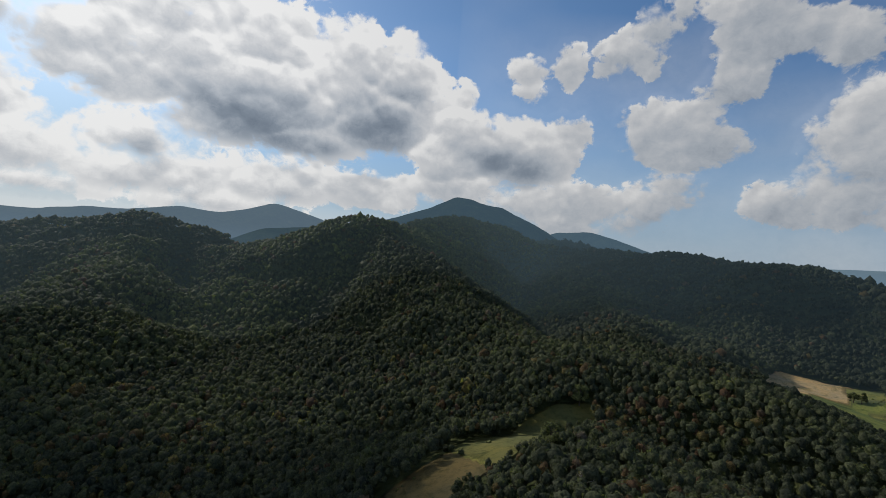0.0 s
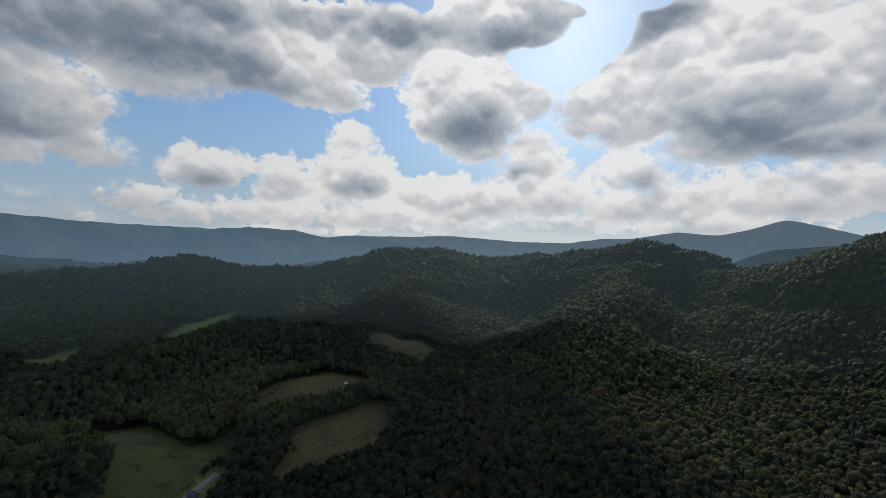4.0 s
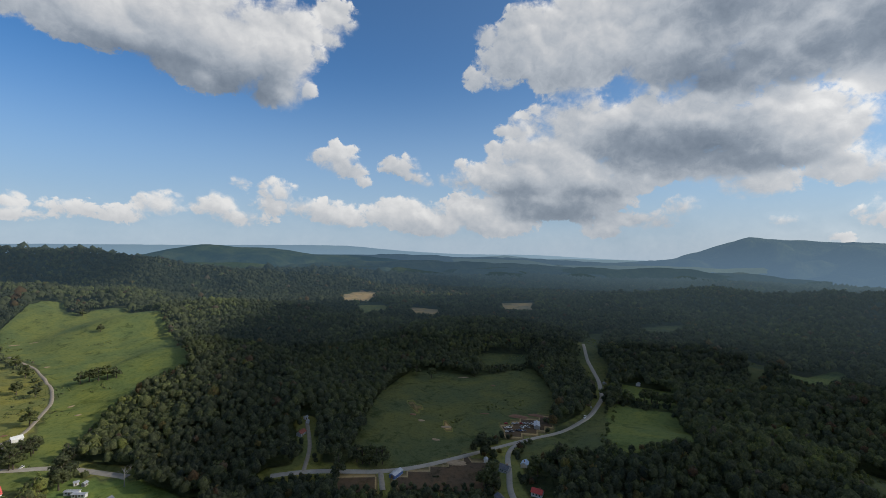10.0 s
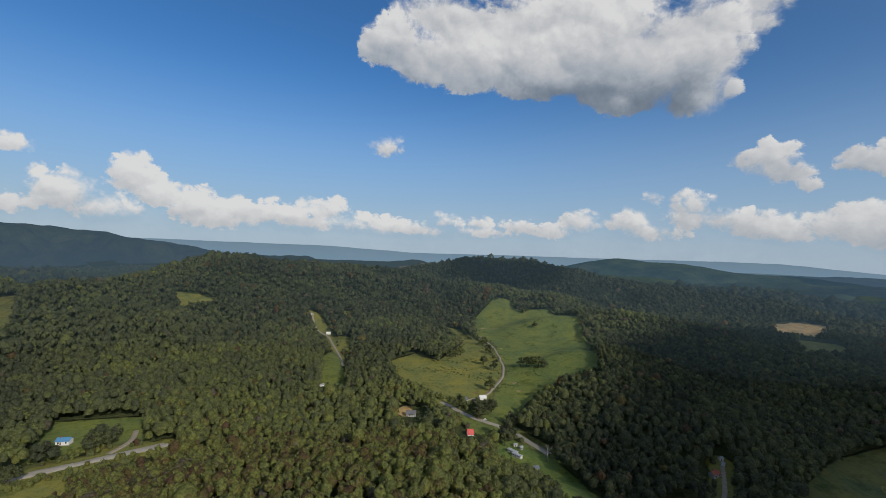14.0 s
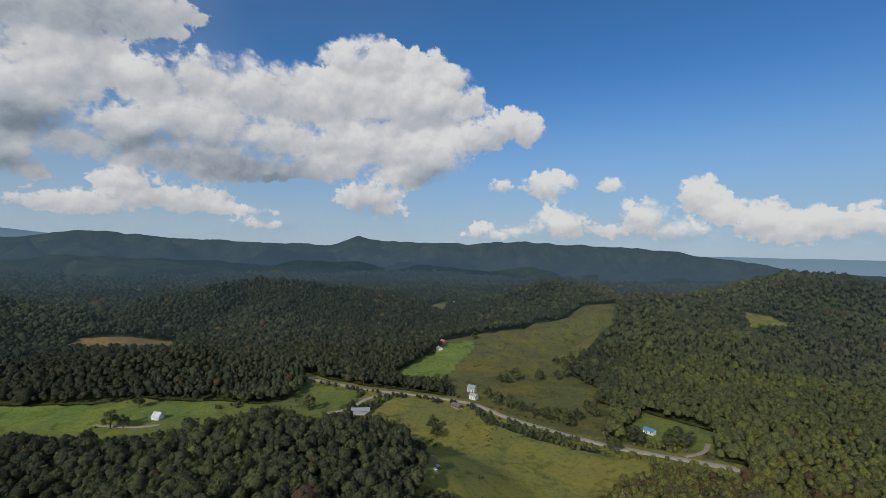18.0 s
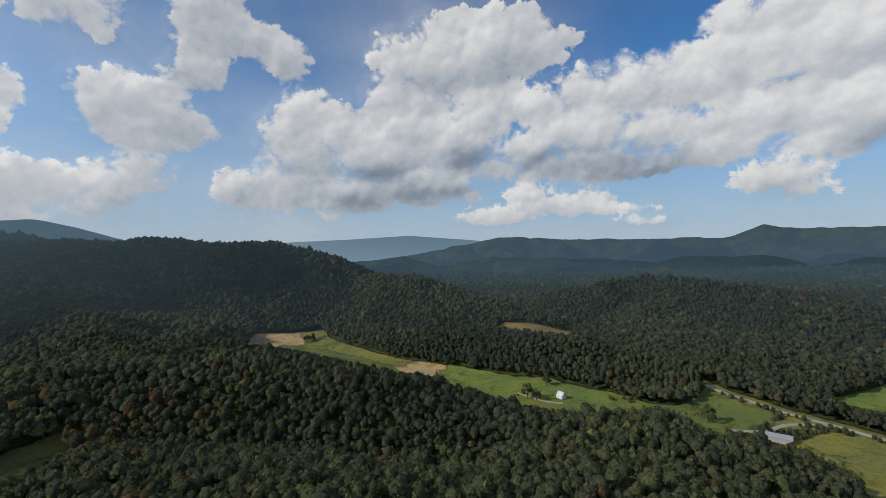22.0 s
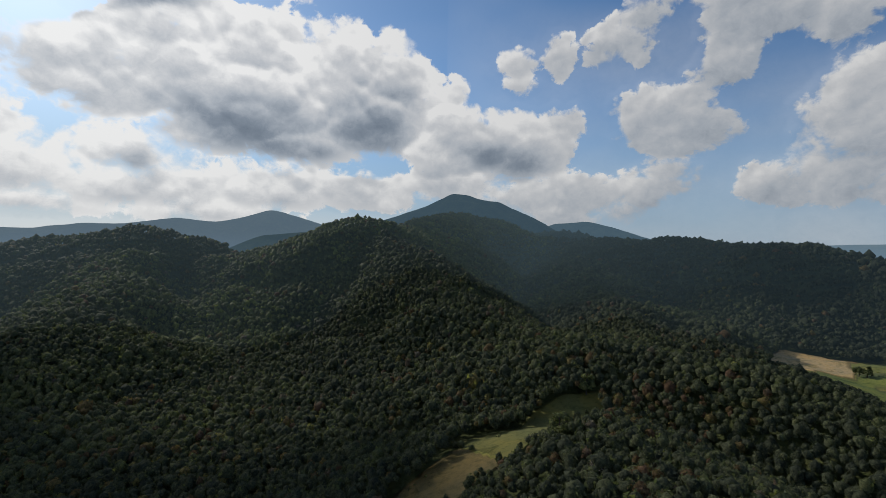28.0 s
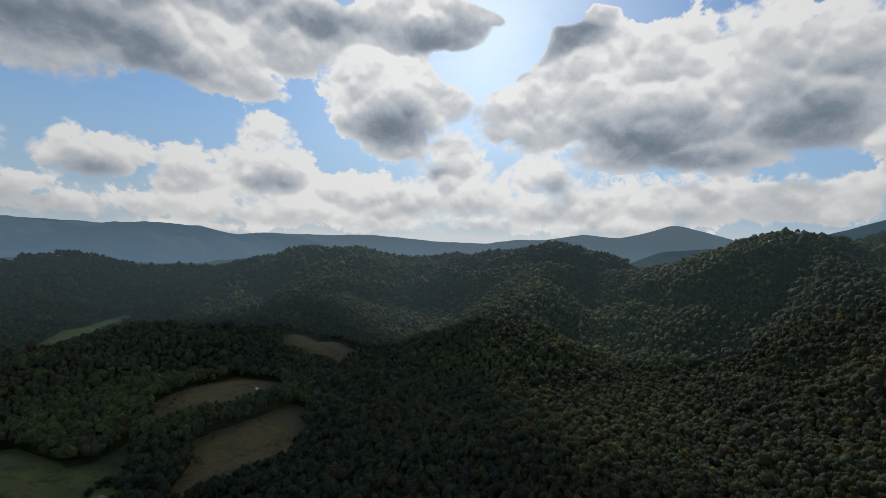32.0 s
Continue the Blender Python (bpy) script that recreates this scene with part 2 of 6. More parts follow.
def cloud_material():
    """Heaped cloud: how deep a place lies in a puff gives its cover, fine noise frays the rim."""
    m = Nodes("cloud")
    cover, shade, glare, veil = m.attr("cover"), m.attr("shade"), m.attr("glare"), m.attr("veil")
    at = m.place(0.001, (1, 1, 1.2))
    curl = m.noise(2.6, 7, 0.62, at, 0.35)
    fine = m.noise(11.0, 6, 0.66, at, 0.5)
    wisp = m.noise(1.1, 5, 0.6, at, 0.8)
    fray = m.math("ADD", m.math("MULTIPLY", m.math("SUBTRACT", curl, 0.5), 2.6), m.math("MULTIPLY", m.math("SUBTRACT", fine, 0.5), 1.5))
    dens = m.math("ADD", cover, fray)
    soft = m.math("ADD", 0.38, m.math("MULTIPLY", m.step(wisp, 0.42, 0.66), 1.5))
    body = m.math("DIVIDE", m.math("ADD", dens, 0.1), soft, clamp=True)
    body = m.math("MULTIPLY", m.math("MULTIPLY", body, body), m.math("SUBTRACT", 3.0, m.math("MULTIPLY", body, 2.0)))
    haze = m.math("MULTIPLY", veil, m.math("ADD", 0.45, m.math("MULTIPLY", wisp, 0.4)))
    alpha = m.math("MAXIMUM", m.math("MULTIPLY", body, 0.96), haze)
    # sunlit, shaded and glaring parts are painted into the emission by attributes
    light = m.math("ADD", shade, m.math("ADD", m.math("MULTIPLY", m.math("SUBTRACT", curl, 0.5), 0.42), m.math("MULTIPLY", m.math("SUBTRACT", fine, 0.5), 0.32)))
    light = m.math("ADD", light, m.math("MULTIPLY", m.math("SUBTRACT", 1.0, m.step(dens, 0.0, 1.2)), m.math("MULTIPLY", glare, 0.3)), clamp=True)
    colour = m.ramp(light, (0.0, (0.15, 0.185, 0.235)), (0.25, (0.235, 0.275, 0.33)), (0.5, (0.40, 0.435, 0.48)), (0.75, (0.56, 0.572, 0.59)), (1.0, (0.75, 0.747, 0.74)))
    power = m.math("ADD", 1.0, m.math("MULTIPLY", glare, m.math("MULTIPLY", light, 0.40)))
    glow = m.node("Emission", Color=colour, Strength=power)
    clear = m.node("BsdfTransparent")
    mixer = m.tree.nodes.new("ShaderNodeMixShader")
    m.tree.links.new(alpha, mixer.inputs[0])
    m.tree.links.new(clear, mixer.inputs[1])
    m.tree.links.new(glow, mixer.inputs[2])
    return m.done(mixer.outputs[0])


LEAF = leaf_material("leaves")
LEAF_MID = leaf_material("leaves_with_thin_painted_haze", (560, 1520, 0.38), (0.050, 0.080, 0.104))
LEAF_FAR = leaf_material("leaves_with_painted_haze", (560, 2150, 0.74), (0.050, 0.084, 0.114))
GROUND = ground_material()
CLOUD = cloud_material()


def plain(name, colour, rough=0.7, metal=0.0, vary=0.25, scale=1.2, relief=0.15):
    """Paint, boards, metal sheet, gravel: one colour with stains at two scales and fine relief."""
    m = Nodes(name)
    a, b = m.noise(scale, 4, 0.6), m.noise(scale * 9, 3, 0.6)
    dark = tuple(c * (1 - vary) for c in colour)
    pale = tuple(min(1.0, c * (1 + 0.6 * vary)) for c in colour)
    tone = m.ramp(m.math("ADD", m.math("MULTIPLY", a, 0.7), m.math("MULTIPLY", b, 0.3)), (0.3, dark), (0.52, colour), (0.72, pale))
    return m.done(m.surface(tone, rough, m.bump(b, relief, 0.05), metal))


BARK = plain("bark", (0.10, 0.082, 0.062), 0.95, vary=0.4, scale=0.8, relief=0.8)
ASPHALT = plain("worn_asphalt", (0.34, 0.305, 0.25), 0.95, vary=0.2, scale=0.35)
GRAVEL = plain("gravel", (0.30, 0.255, 0.195), 0.95, vary=0.3, scale=0.5)

# ---- the lie of the land ----
# Bearings run anticlockwise from +y in degrees; distances and heights in metres. The valley floor lies at z = 0.


def spot(bearing, dist, z=0.0):
    a = math.radians(bearing)
    return (-math.sin(a) * dist, math.cos(a) * dist, z)


def hash2(ix, iy, seed):
    n = (ix.astype(np.int64) * 374761393 + iy.astype(np.int64) * 668265263 + seed * 974634777) & 0x7FFFFFFF
    n = ((n ^ (n >> 13)) * 1274126177) & 0x7FFFFFFF
    return ((n ^ (n >> 16)) & 0xFFFFFF) / 0xFFFFFF


def value_noise(x, y, seed=0):
    ix, iy = np.floor(x), np.floor(y)
    fx, fy = x - ix, y - iy
    fx, fy = fx * fx * (3 - 2 * fx), fy * fy * (3 - 2 * fy)
    a, b = hash2(ix, iy, seed), hash2(ix + 1, iy, seed)
    c, d = hash2(ix, iy + 1, seed), hash2(ix + 1, iy + 1, seed)
    return (a + (b - a) * fx) * (1 - fy) + (c + (d - c) * fx) * fy


def rolling(x, y, size, seed=0):
    """Soft noise about -1 to 1 with three octaves; size is the largest wave."""
    n = 0
    for k, amp in enumerate((0.58, 0.28, 0.14)):
        n = n + amp * (2 * value_noise(x * 2 ** k / size + 17.3 * k, y * 2 ** k / size - 9.1 * k, seed + k) - 1)
    return n * 1.5


RIDGES = []


def ridge(width, *crest):
    """A wooded ridge: its crest as (bearing, distance, height), and how far its flanks reach."""
    RIDGES.append((width, [spot(*c) for c in crest]))


# the long hill ahead and the shoulder behind it
ridge(350, (19, 960, 140), (14, 930, 166), (10.5, 900, 180), (7, 960, 184), (3, 1100, 198), (0, 1350, 238), (357, 1450, 248),
      (353.5, 1500, 235), (350, 1560, 190), (346, 1640, 180))
ridge(240, (10.5, 900, 170), (4, 720, 130), (357, 570, 84), (350, 470, 60), (344, 420, 57))
# wooded knoll below the lookout
ridge(112, (344, 420, 57), (334, 390, 60), (325, 370, 65), (318, 350, 64), (313, 335, 57), (308, 325, 52), (303, 315, 44), (297, 295, 38), (293, 280, 35), (290, 270, 35),
      (285, 262, 36), (279, 262, 39), (275, 262, 43), (270, 260, 43), (267, 256, 41), (262, 246, 36), (259.5, 242, 32), (257.5, 236, 18))
ridge(185, (342, 220, 56), (318, 130, 62), (290, 120, 54), (278, 170, 46))
ridge(170, (300, 60, 54), (215, 110, 46), (196, 170, 44))
ridge(105, (229, 200, 24), (223, 215, 30), (216, 225, 33), (205, 235, 36), (194, 240, 35), (187, 240, 35), (180, 225, 31), (174, 190, 28))
ridge(300, (344, 1600, 170), (343, 1250, 112), (341, 950, 72), (338, 700, 54), (335, 500, 52))
# hill on the far left of the first view
ridge(320, (46, 1250, 132), (41, 1170, 143), (38, 1110, 152), (34, 1060, 158), (30, 1060, 150), (27, 1080, 124))
ridge(190, (34, 1060, 150), (36, 840, 96), (40, 640, 48))
# hills to the east
ridge(350, (74, 1280, 62), (68, 1250, 103), (63, 1250, 134), (59, 1250, 139), (54, 1300, 127), (48, 1350, 120))
ridge(190, (59, 1250, 130), (62, 1000, 76), (66, 830, 40))
ridge(300, (122, 1250, 8), (115, 1250, 29), (110, 1250, 44), (107, 1250, 53), (103, 1250, 48), (97, 1250, 59), (92, 1250, 77), (88, 1250, 97), (86, 1250, 85),
      (83, 1250, 72), (80, 1270, 70), (74, 1300, 60))
ridge(120, (97, 1250, 52), (98, 1000, 24), (100, 850, 8))
ridge(130, (88, 1250, 90), (90, 1020, 40), (91, 900, 12))
ridge(125, (103, 480, 14), (95, 530, 25), (88, 570, 32), (81, 640, 36), (72, 620, 28), (66, 620, 30))
ridge(115, (121, 610, 4), (119, 630, 12), (115, 640, 22), (109, 640, 26), (106, 630, 21), (103, 620, 9))
ridge(135, (148, 640, 8), (143, 680, 20), (141, 690, 28), (135, 700, 30), (129, 700, 29), (124, 690, 22), (121.5, 660, 10))
ridge(110, (119, 300, 10), (111, 330, 24), (104, 340, 22), (97, 335, 18))
ridge(140, (84, 440, 10), (78, 430, 14), (72, 440, 10))
# hills to the south
ridge(320, (194, 1300, 84), (189, 1400, 98), (185, 1500, 116), (178, 1500, 113), (173, 1500, 98), (170, 1500, 82), (163, 1500, 63), (151, 1700, 55), (145, 1700, 40), (141, 1700, 26))
ridge(350, (229, 870, 60), (225, 900, 74), (220, 1000, 84), (214, 1050, 112), (209, 1100, 101), (202, 1150, 102), (194, 1200, 82), (188, 1150, 62), (181, 1150, 58))
ridge(150, (248, 660, 14), (241, 730, 30), (234, 810, 52), (229, 870, 64))
ridge(140, (171, 620, 28), (168, 590, 28), (163, 480, 24), (159, 410, 20), (155, 360, 10))
ridge(180, (172, 860, 42), (167, 900, 40), (162, 900, 42), (159, 890, 35), (155, 850, 20), (151, 790, 12))
ridge(350, (122, 2000, 4), (131, 2100, 5), (141, 2200, 10), (145, 2300, 28), (151, 1900, 10), (160, 1900, 22), (168, 1900, 50))
# hills to the west
ridge(175, (290, 900, 4), (287, 950, 18), (283, 990, 42), (278, 1000, 66), (274, 1000, 77), (271, 1000, 70), (267, 990, 58), (261, 960, 48), (258, 920, 22), (255, 880, 8))
ridge(110, (274, 1000, 58), (275, 900, 30), (277, 820, 8))
ridge(100, (267, 990, 44), (264, 870, 24), (263, 780, 8))
ridge(85, (314, 760, 16), (306, 690, 22), (297, 605, 20), (290, 575, 21), (283, 560, 26), (277, 545, 18), (272, 530, 15), (268, 510, 6))
ridge(160, (254, 900, 2), (250, 930, 14), (246, 960, 26), (242, 980, 66), (239, 990, 79), (234, 980, 74))
ridge(220, (256, 1500, 0), (252, 1500, 12), (245, 1500, 24), (238, 1700, 45), (231, 1700, 32))
# the long ridge to the north-west
ridge(430, (346, 1640, 180), (342, 1550, 168), (338, 1450, 175), (332, 1350, 172), (328, 1300, 160), (322, 1200, 160), (318, 1150, 138),
      (314, 1110, 98), (310, 1060, 62))
ridge(165, (315, 1000, 60), (312, 990, 72), (308, 970, 84), (303, 950, 82), (300, 930, 68), (295, 885, 42), (292, 850, 22), (290, 825, 8))
ridge(100, (304, 950, 76), (302, 840, 36), (301, 760, 10))


def height(x, y):
    """Height of the bare ground."""
    x, y = np.asarray(x, float), np.asarray(y, float)
    r = np.hypot(x, y)
    far = np.clip((r - 1000) / 2600, 0, 1)
    total = np.zeros_like(x)
    owner, most, away = np.zeros(x.shape, int), np.full(x.shape, 6.0), np.ones(x.shape)
    for number, (width, crest) in enumerate(RIDGES):
        best, off = np.zeros_like(x), np.full(x.shape, 9.0)
        for (ax, ay, az), (bx, by, bz) in zip(crest, crest[1:]):
            dx, dy = bx - ax, by - ay
            s = np.clip(((x - ax) * dx + (y - ay) * dy) / (dx * dx + dy * dy), 0, 1)
            d = np.hypot(x - ax - s * dx, y - ay - s * dy) / width
            best = np.maximum(best, (az + s * (bz - az)) * np.clip(1 - d * d, 0, 1) ** 2)
            off = np.minimum(off, d)
        total += np.maximum(best, 0) ** 8
        owner = np.where(best > most, number + 1, owner)
        away = np.where(best > most, np.clip(off, 0, 1), away)
        most = np.maximum(best, most)
    z = total ** 0.125
    base = 3 + 16 * far + np.clip((r - 750) / 450, 0, 1) * (2 + (9 + 26 * far) * np.clip(rolling(x, y, 430, 5) + 0.1, 0, 1))
    z = (np.maximum(z, 0) ** 4 + np.maximum(base, 0) ** 4) ** 0.25
    rough = np.clip(z / 40, 0, 1) * np.clip((r - 330) / 200, 0.3, 1)
    crest = np.clip(1 - away * 1.8, 0, 1) * np.clip((130 - z) / 40, 0, 1)
    z = z + rough * (1 - 0.85 * crest) * (6.0 * rolling(x, y, 120, 11) + np.clip(z / 80, 0, 1) * (9 - 34 * np.abs(rolling(x, y, 340, 23)) * np.clip(1.25 - z / 170, 0.25, 1)))
    # gullies and spurs on the flanks, none on the crests
    flank = np.sin(away * math.pi) * np.clip(z / 50, 0, 1) * np.clip((r - 380) / 200, 0, 1)
    z = z - flank * (52 * np.clip(0.55 - np.abs(rolling(x, y, 230, 83)) * 1.5, 0, 1) + 7 * rolling(x, y, 90, 87))
    z = z + 2.4 * rolling(x, y, 75, 93) * np.clip((z - 6) / 14, 0, 1) * np.clip((r - 200) / 150, 0, 1)
    return z, owner


# polar grid: close rings near the lookout, wide ones far off
RINGS = np.concatenate([[0.0], np.geomspace(25, 4850, 215)])
SPOKES = 760
ANGLES = np.arange(SPOKES) * (2 * math.pi / SPOKES)
GRID_X = -np.sin(ANGLES)[None, :] * RINGS[:, None]
GRID_Y = np.cos(ANGLES)[None, :] * RINGS[:, None]
GRID_Z, GRID_HILL = height(GRID_X, GRID_Y)


def ground_at(x, y):
    """Height of the ground sheet, read from its grid."""
    x, y = np.atleast_1d(np.asarray(x, float)), np.atleast_1d(np.asarray(y, float))
    r = np.hypot(x, y)
    k = np.clip(np.searchsorted(RINGS, r) - 1, 0, len(RINGS) - 2)
    s = np.clip((r - RINGS[k]) / (RINGS[k + 1] - RINGS[k]), 0, 1)
    a = (np.arctan2(-x, y) % (2 * math.pi)) * SPOKES / (2 * math.pi)
    j = np.floor(a).astype(int) % SPOKES
    u, j2 = a - np.floor(a), (j + 1) % SPOKES
    near = GRID_Z[k, j] * (1 - u) + GRID_Z[k, j2] * u
    return near * (1 - s) + (GRID_Z[k + 1, j] * (1 - u) + GRID_Z[k + 1, j2] * u) * s


def hill_at(x, y):
    """Number of the ridge that carries a place; 0 on the valley floor."""
    r = np.hypot(x, y)
    k = np.clip(np.searchsorted(RINGS, r) - 1, 0, len(RINGS) - 2)
    j = np.round((np.arctan2(-x, y) % (2 * math.pi)) * SPOKES / (2 * math.pi)).astype(int) % SPOKES
    return GRID_HILL[k, j]

# ---- building helpers ----
def sheet(name, pts, faces, material, floats=None, smooth=True, parent=None):
    """A mesh object from arrays of corners and of faces with equal corner counts; floats: values for each corner."""
    pts, faces = np.asarray(pts, np.float32), np.asarray(faces, np.int32)
    me = bpy.data.meshes.new(name)
    k = faces.shape[1]
    me.vertices.add(len(pts))
    me.vertices.foreach_set("co", pts.ravel())
    me.loops.add(faces.size)
    me.loops.foreach_set("vertex_index", faces.ravel())
    me.polygons.add(len(faces))
    me.polygons.foreach_set("loop_start", np.arange(0, faces.size, k, dtype=np.int32))
    me.polygons.foreach_set("loop_total", np.full(len(faces), k, np.int32))
    me.polygons.foreach_set("use_smooth", np.full(len(faces), smooth, bool))
    for key, values in (floats or {}).items():
        layer = me.attributes.new(key, "FLOAT", "POINT")
        layer.data.foreach_set("value", np.asarray(values, np.float32).ravel())
    me.materials.append(material)
    me.update()
    me.validate()
    ob = new(name, me)
    ob.parent = parent
    return ob


FIELDS, WAYS = [], []
TONES = {"bright": 0.0, "green": 0.2, "grazed": 0.35, "rough": 0.43, "olive": 0.5, "fallow": 0.6, "dry": 0.72, "tan": 0.9, "bare": 1.0}


def field(kind, *corners):
    FIELDS.append((kind, np.array(corners, float)))


def way(kind, width, *line):
    WAYS.append((kind, width, np.array(line, float)))


def inside(poly, x, y):
    hit = np.zeros(x.shape, bool)
    for (ax, ay), (bx, by) in zip(poly, np.roll(poly, -1, 0)):
        cross = (ay > y) != (by > y)
        hit ^= cross & (x < (bx - ax) * (y - ay) / (by - ay + 1e-9) + ax)
    return hit


def off_line(line, x, y):
    d = np.full(x.shape, 1e9)
    for (ax, ay), (bx, by) in zip(line, line[1:]):
        dx, dy = bx - ax, by - ay
        s = np.clip(((x - ax) * dx + (y - ay) * dy) / (dx * dx + dy * dy + 1e-9), 0, 1)
        d = np.minimum(d, np.hypot(x - ax - s * dx, y - ay - s * dy))
    return d


# ---- fields and ways, placed to fit the camera's view ----
field("green", (497, 627), (525, 527), (498, 448), (486, 365), (469, 271), (458, 170), (438, 70), (450, -3), (424, -7), (433, 36), (391, 94), (388, 145), (410, 209), (434, 282), (417, 395), (433, 477), (404, 509))
field("grazed", (-406, -45), (-400, -9), (-340, 15), (-365, 51), (-339, 44), (-321, 30), (-268, 4), (-261, -26), (-301, -24), (-343, -24))
field("fallow", (-346, 85), (-364, 134), (-380, 173), (-356, 174), (-330, 159), (-303, 130), (-286, 58), (-318, 79))
field("fallow", (-422, 72), (-458, 105), (-495, 158), (-452, 185), (-428, 185), (-416, 143), (-401, 102), (-389, 72))
field("fallow", (-556, 231), (-643, 301), (-555, 284), (-542, 312), (-524, 324), (-487, 276), (-496, 260), (-512, 246), (-541, 231))
field("green", (-758, -4), (-853, 31), (-994, 125), (-948, 120), (-807, 45), (-744, 5))
field("green", (-627, -127), (-742, -98), (-723, -86), (-619, -105))
field("grazed", (-725, -191), (-618, -141), (-571, -141), (-592, -155))
field("green", (-473, -243), (-487, -192), (-432, -170), (-441, -226))
field("green", (-407, -214), (-418, -167), (-333, -114), (-290, -136), (-283, -153), (-367, -200))
field("grazed", (-336, -213), (-406, -224), (-285, -155), (-271, -178), (-248, -189), (-235, -193), (-275, -210), (-317, -214))
field("grazed", (-512, -321), (-717, -425), (-737, -411), (-563, -325), (-494, -269), (-453, -256), (-483, -295))
field("grazed", (-832, -393), (-940, -352), (-871, -332), (-806, -368))
field("grazed", (-163, -280), (-259, -385), (-331, -429), (-366, -363), (-443, -342), (-380, -266), (-338, -239), (-304, -244), (-277, -239), (-234, -233), (-183, -237), (-154, -260))
field("bare", (-137, -256), (-157, -241), (-148, -228), (-131, -245))
field("bare", (-173, -235), (-222, -227), (-220, -203), (-209, -187), (-188, -200), (-158, -229))
field("tan", (-244, -281), (-253, -281), (-246, -269), (-239, -269))
field("dry", (-260, -352), (-261, -339), (-255, -318), (-247, -317), (-254, -340))
field("bare", (-292, -253), (-334, -238), (-329, -231), (-298, -239))
field("bare", (-284, -249), (-312, -238), (-314, -224), (-294, -218), (-270, -226), (-273, -238))
field("tan", (94, -401), (89, -410), (84, -399), (87, -388))
field("tan", (-634, -1183), (-731, -1226), (-740, -1127), (-632, -1032), (-576, -1062))
field("tan", (-658, -876), (-687, -802), (-626, -746), (-607, -797))
field("tan", (-844, -1087), (-958, -1136), (-850, -1018))
field("tan", (-890, -793), (-972, -744), (-868, -672), (-818, -711))
field("grazed", (-434, -423), (-481, -372), (-444, -361), (-411, -389))
field("olive", (-562, -973), (-622, -944), (-587, -868), (-512, -854))
field("olive", (148, -569), (123, -624), (86, -584), (63, -731), (116, -840), (82, -822), (33, -693), (5, -584), (6, -492), (30, -437), (59, -448), (116, -497))
field("green", (63, -900), (16, -1078), (-11, -1086), (-23, -948), (-88, -1014), (-125, -901), (-130, -726), (-108, -537), (-69, -529), (-33, -471), (-14, -424), (3, -368), (26, -423), (9, -472), (-1, -560), (19, -740), (48, -781))
field("bright", (-8, -360), (-34, -338), (-55, -287), (-65, -281), (-38, -243), (-20, -317), (4, -332), (1, -356))
field("green", (49, -425), (4, -380), (8, -362), (25, -373))
field("green", (236, -560), (236, -595), (199, -538), (166, -455), (191, -449))
field("olive", (361, -781), (349, -797), (260, -676), (240, -604), (288, -692))
field("olive", (265, -697), (248, -699), (213, -593), (236, -614))
field("olive", (327, -862), (312, -874), (298, -822))
field("olive", (575, -710), (545, -719), (497, -717), (480, -667), (516, -650))
field("tan", (738, -2959), (751, -3643), (590, -4108), (609, -2507))
field("olive", (276, -961), (243, -995), (244, -951))
field("rough", (732, -506), (706, -555), (590, -454), (541, -382), (489, -304), (410, -303), (345, -266), (301, -222), (331, -198), (383, -167), (416, -150), (448, -143), (661, -210), (683, -268), (658, -287), (728, -391), (718, -456))
field("green", (343, -301), (290, -328), (260, -294), (281, -270), (300, -246))
field("olive", (391, -49), (436, -84), (393, -149), (359, -147), (314, -172), (281, -203), (259, -232), (249, -229), (245, -200), (217, -161), (209, -147), (213, -55), (228, -62), (246, -70), (349, -80), (370, -76))
field("bright", (526, -103), (618, -182), (647, -245), (612, -237), (551, -193), (491, -152), (504, -109))
field("green", (439, 21), (492, -9), (463, -50), (426, -46), (410, -12))
field("green", (471, 178), (476, 145), (457, 81), (453, 55), (437, 97), (426, 112), (408, 130), (421, 159))
field("tan", (425, 579), (493, 648), (540, 590), (495, 534), (449, 548))
field("olive", (535, 584), (570, 570), (519, 513), (497, 537))
field("olive", (487, 503), (511, 475), (485, 360), (480, 323), (451, 319), (478, 434))
field("tan", (452, 331), (480, 323), (477, 270), (436, 264), (434, 307))
field("bright", (453, 267), (480, 268), (468, 169), (460, 76), (436, 75), (410, 159), (433, 221))
field("green", (410, 171), (423, 140), (438, 75), (398, 99), (403, 145))
field("green", (429, 21), (474, -10), (459, -49), (416, -41), (396, -4))
field("dry", (723, 313), (747, 298), (753, 181), (720, 179), (721, 246))
field("rough", (8, 260), (36, 264), (66, 309), (91, 325), (115, 326), (112, 311), (89, 303), (57, 243), (36, 219), (29, 214))
# near end of the strip: cloud shade painted as a darker field tone
field("fallow", (29, 214), (12, 246), (-14, 216), (-42, 180), (-33, 168), (0, 192))
field("olive", (155, -1470), (340, -1360), (352, -1415), (190, -1548))
field("olive", (1385, 392), (1483, 375), (1315, 349))
field("olive", (1067, -285), (1135, -357), (1009, -310))
way("road", 3.8, (-103, -280), (-121, -272), (-160, -244), (-182, -236), (-232, -226), (-272, -217), (-311, -207), (-362, -213), (-416, -232), (-469, -267), (-510, -305), (-568, -348))
way("road", 3.2, (-282, -214), (-259, -217), (-240, -206), (-224, -188), (-207, -176), (-201, -164))
way("drive", 2.4, (-121, -272), (-137, -296), (-145, -318), (-148, -328))
way("drive", 3.0, (-161, -244), (-151, -226))
way("drive", 3.4, (-260, -5), (-278, 10), (-306, 31))
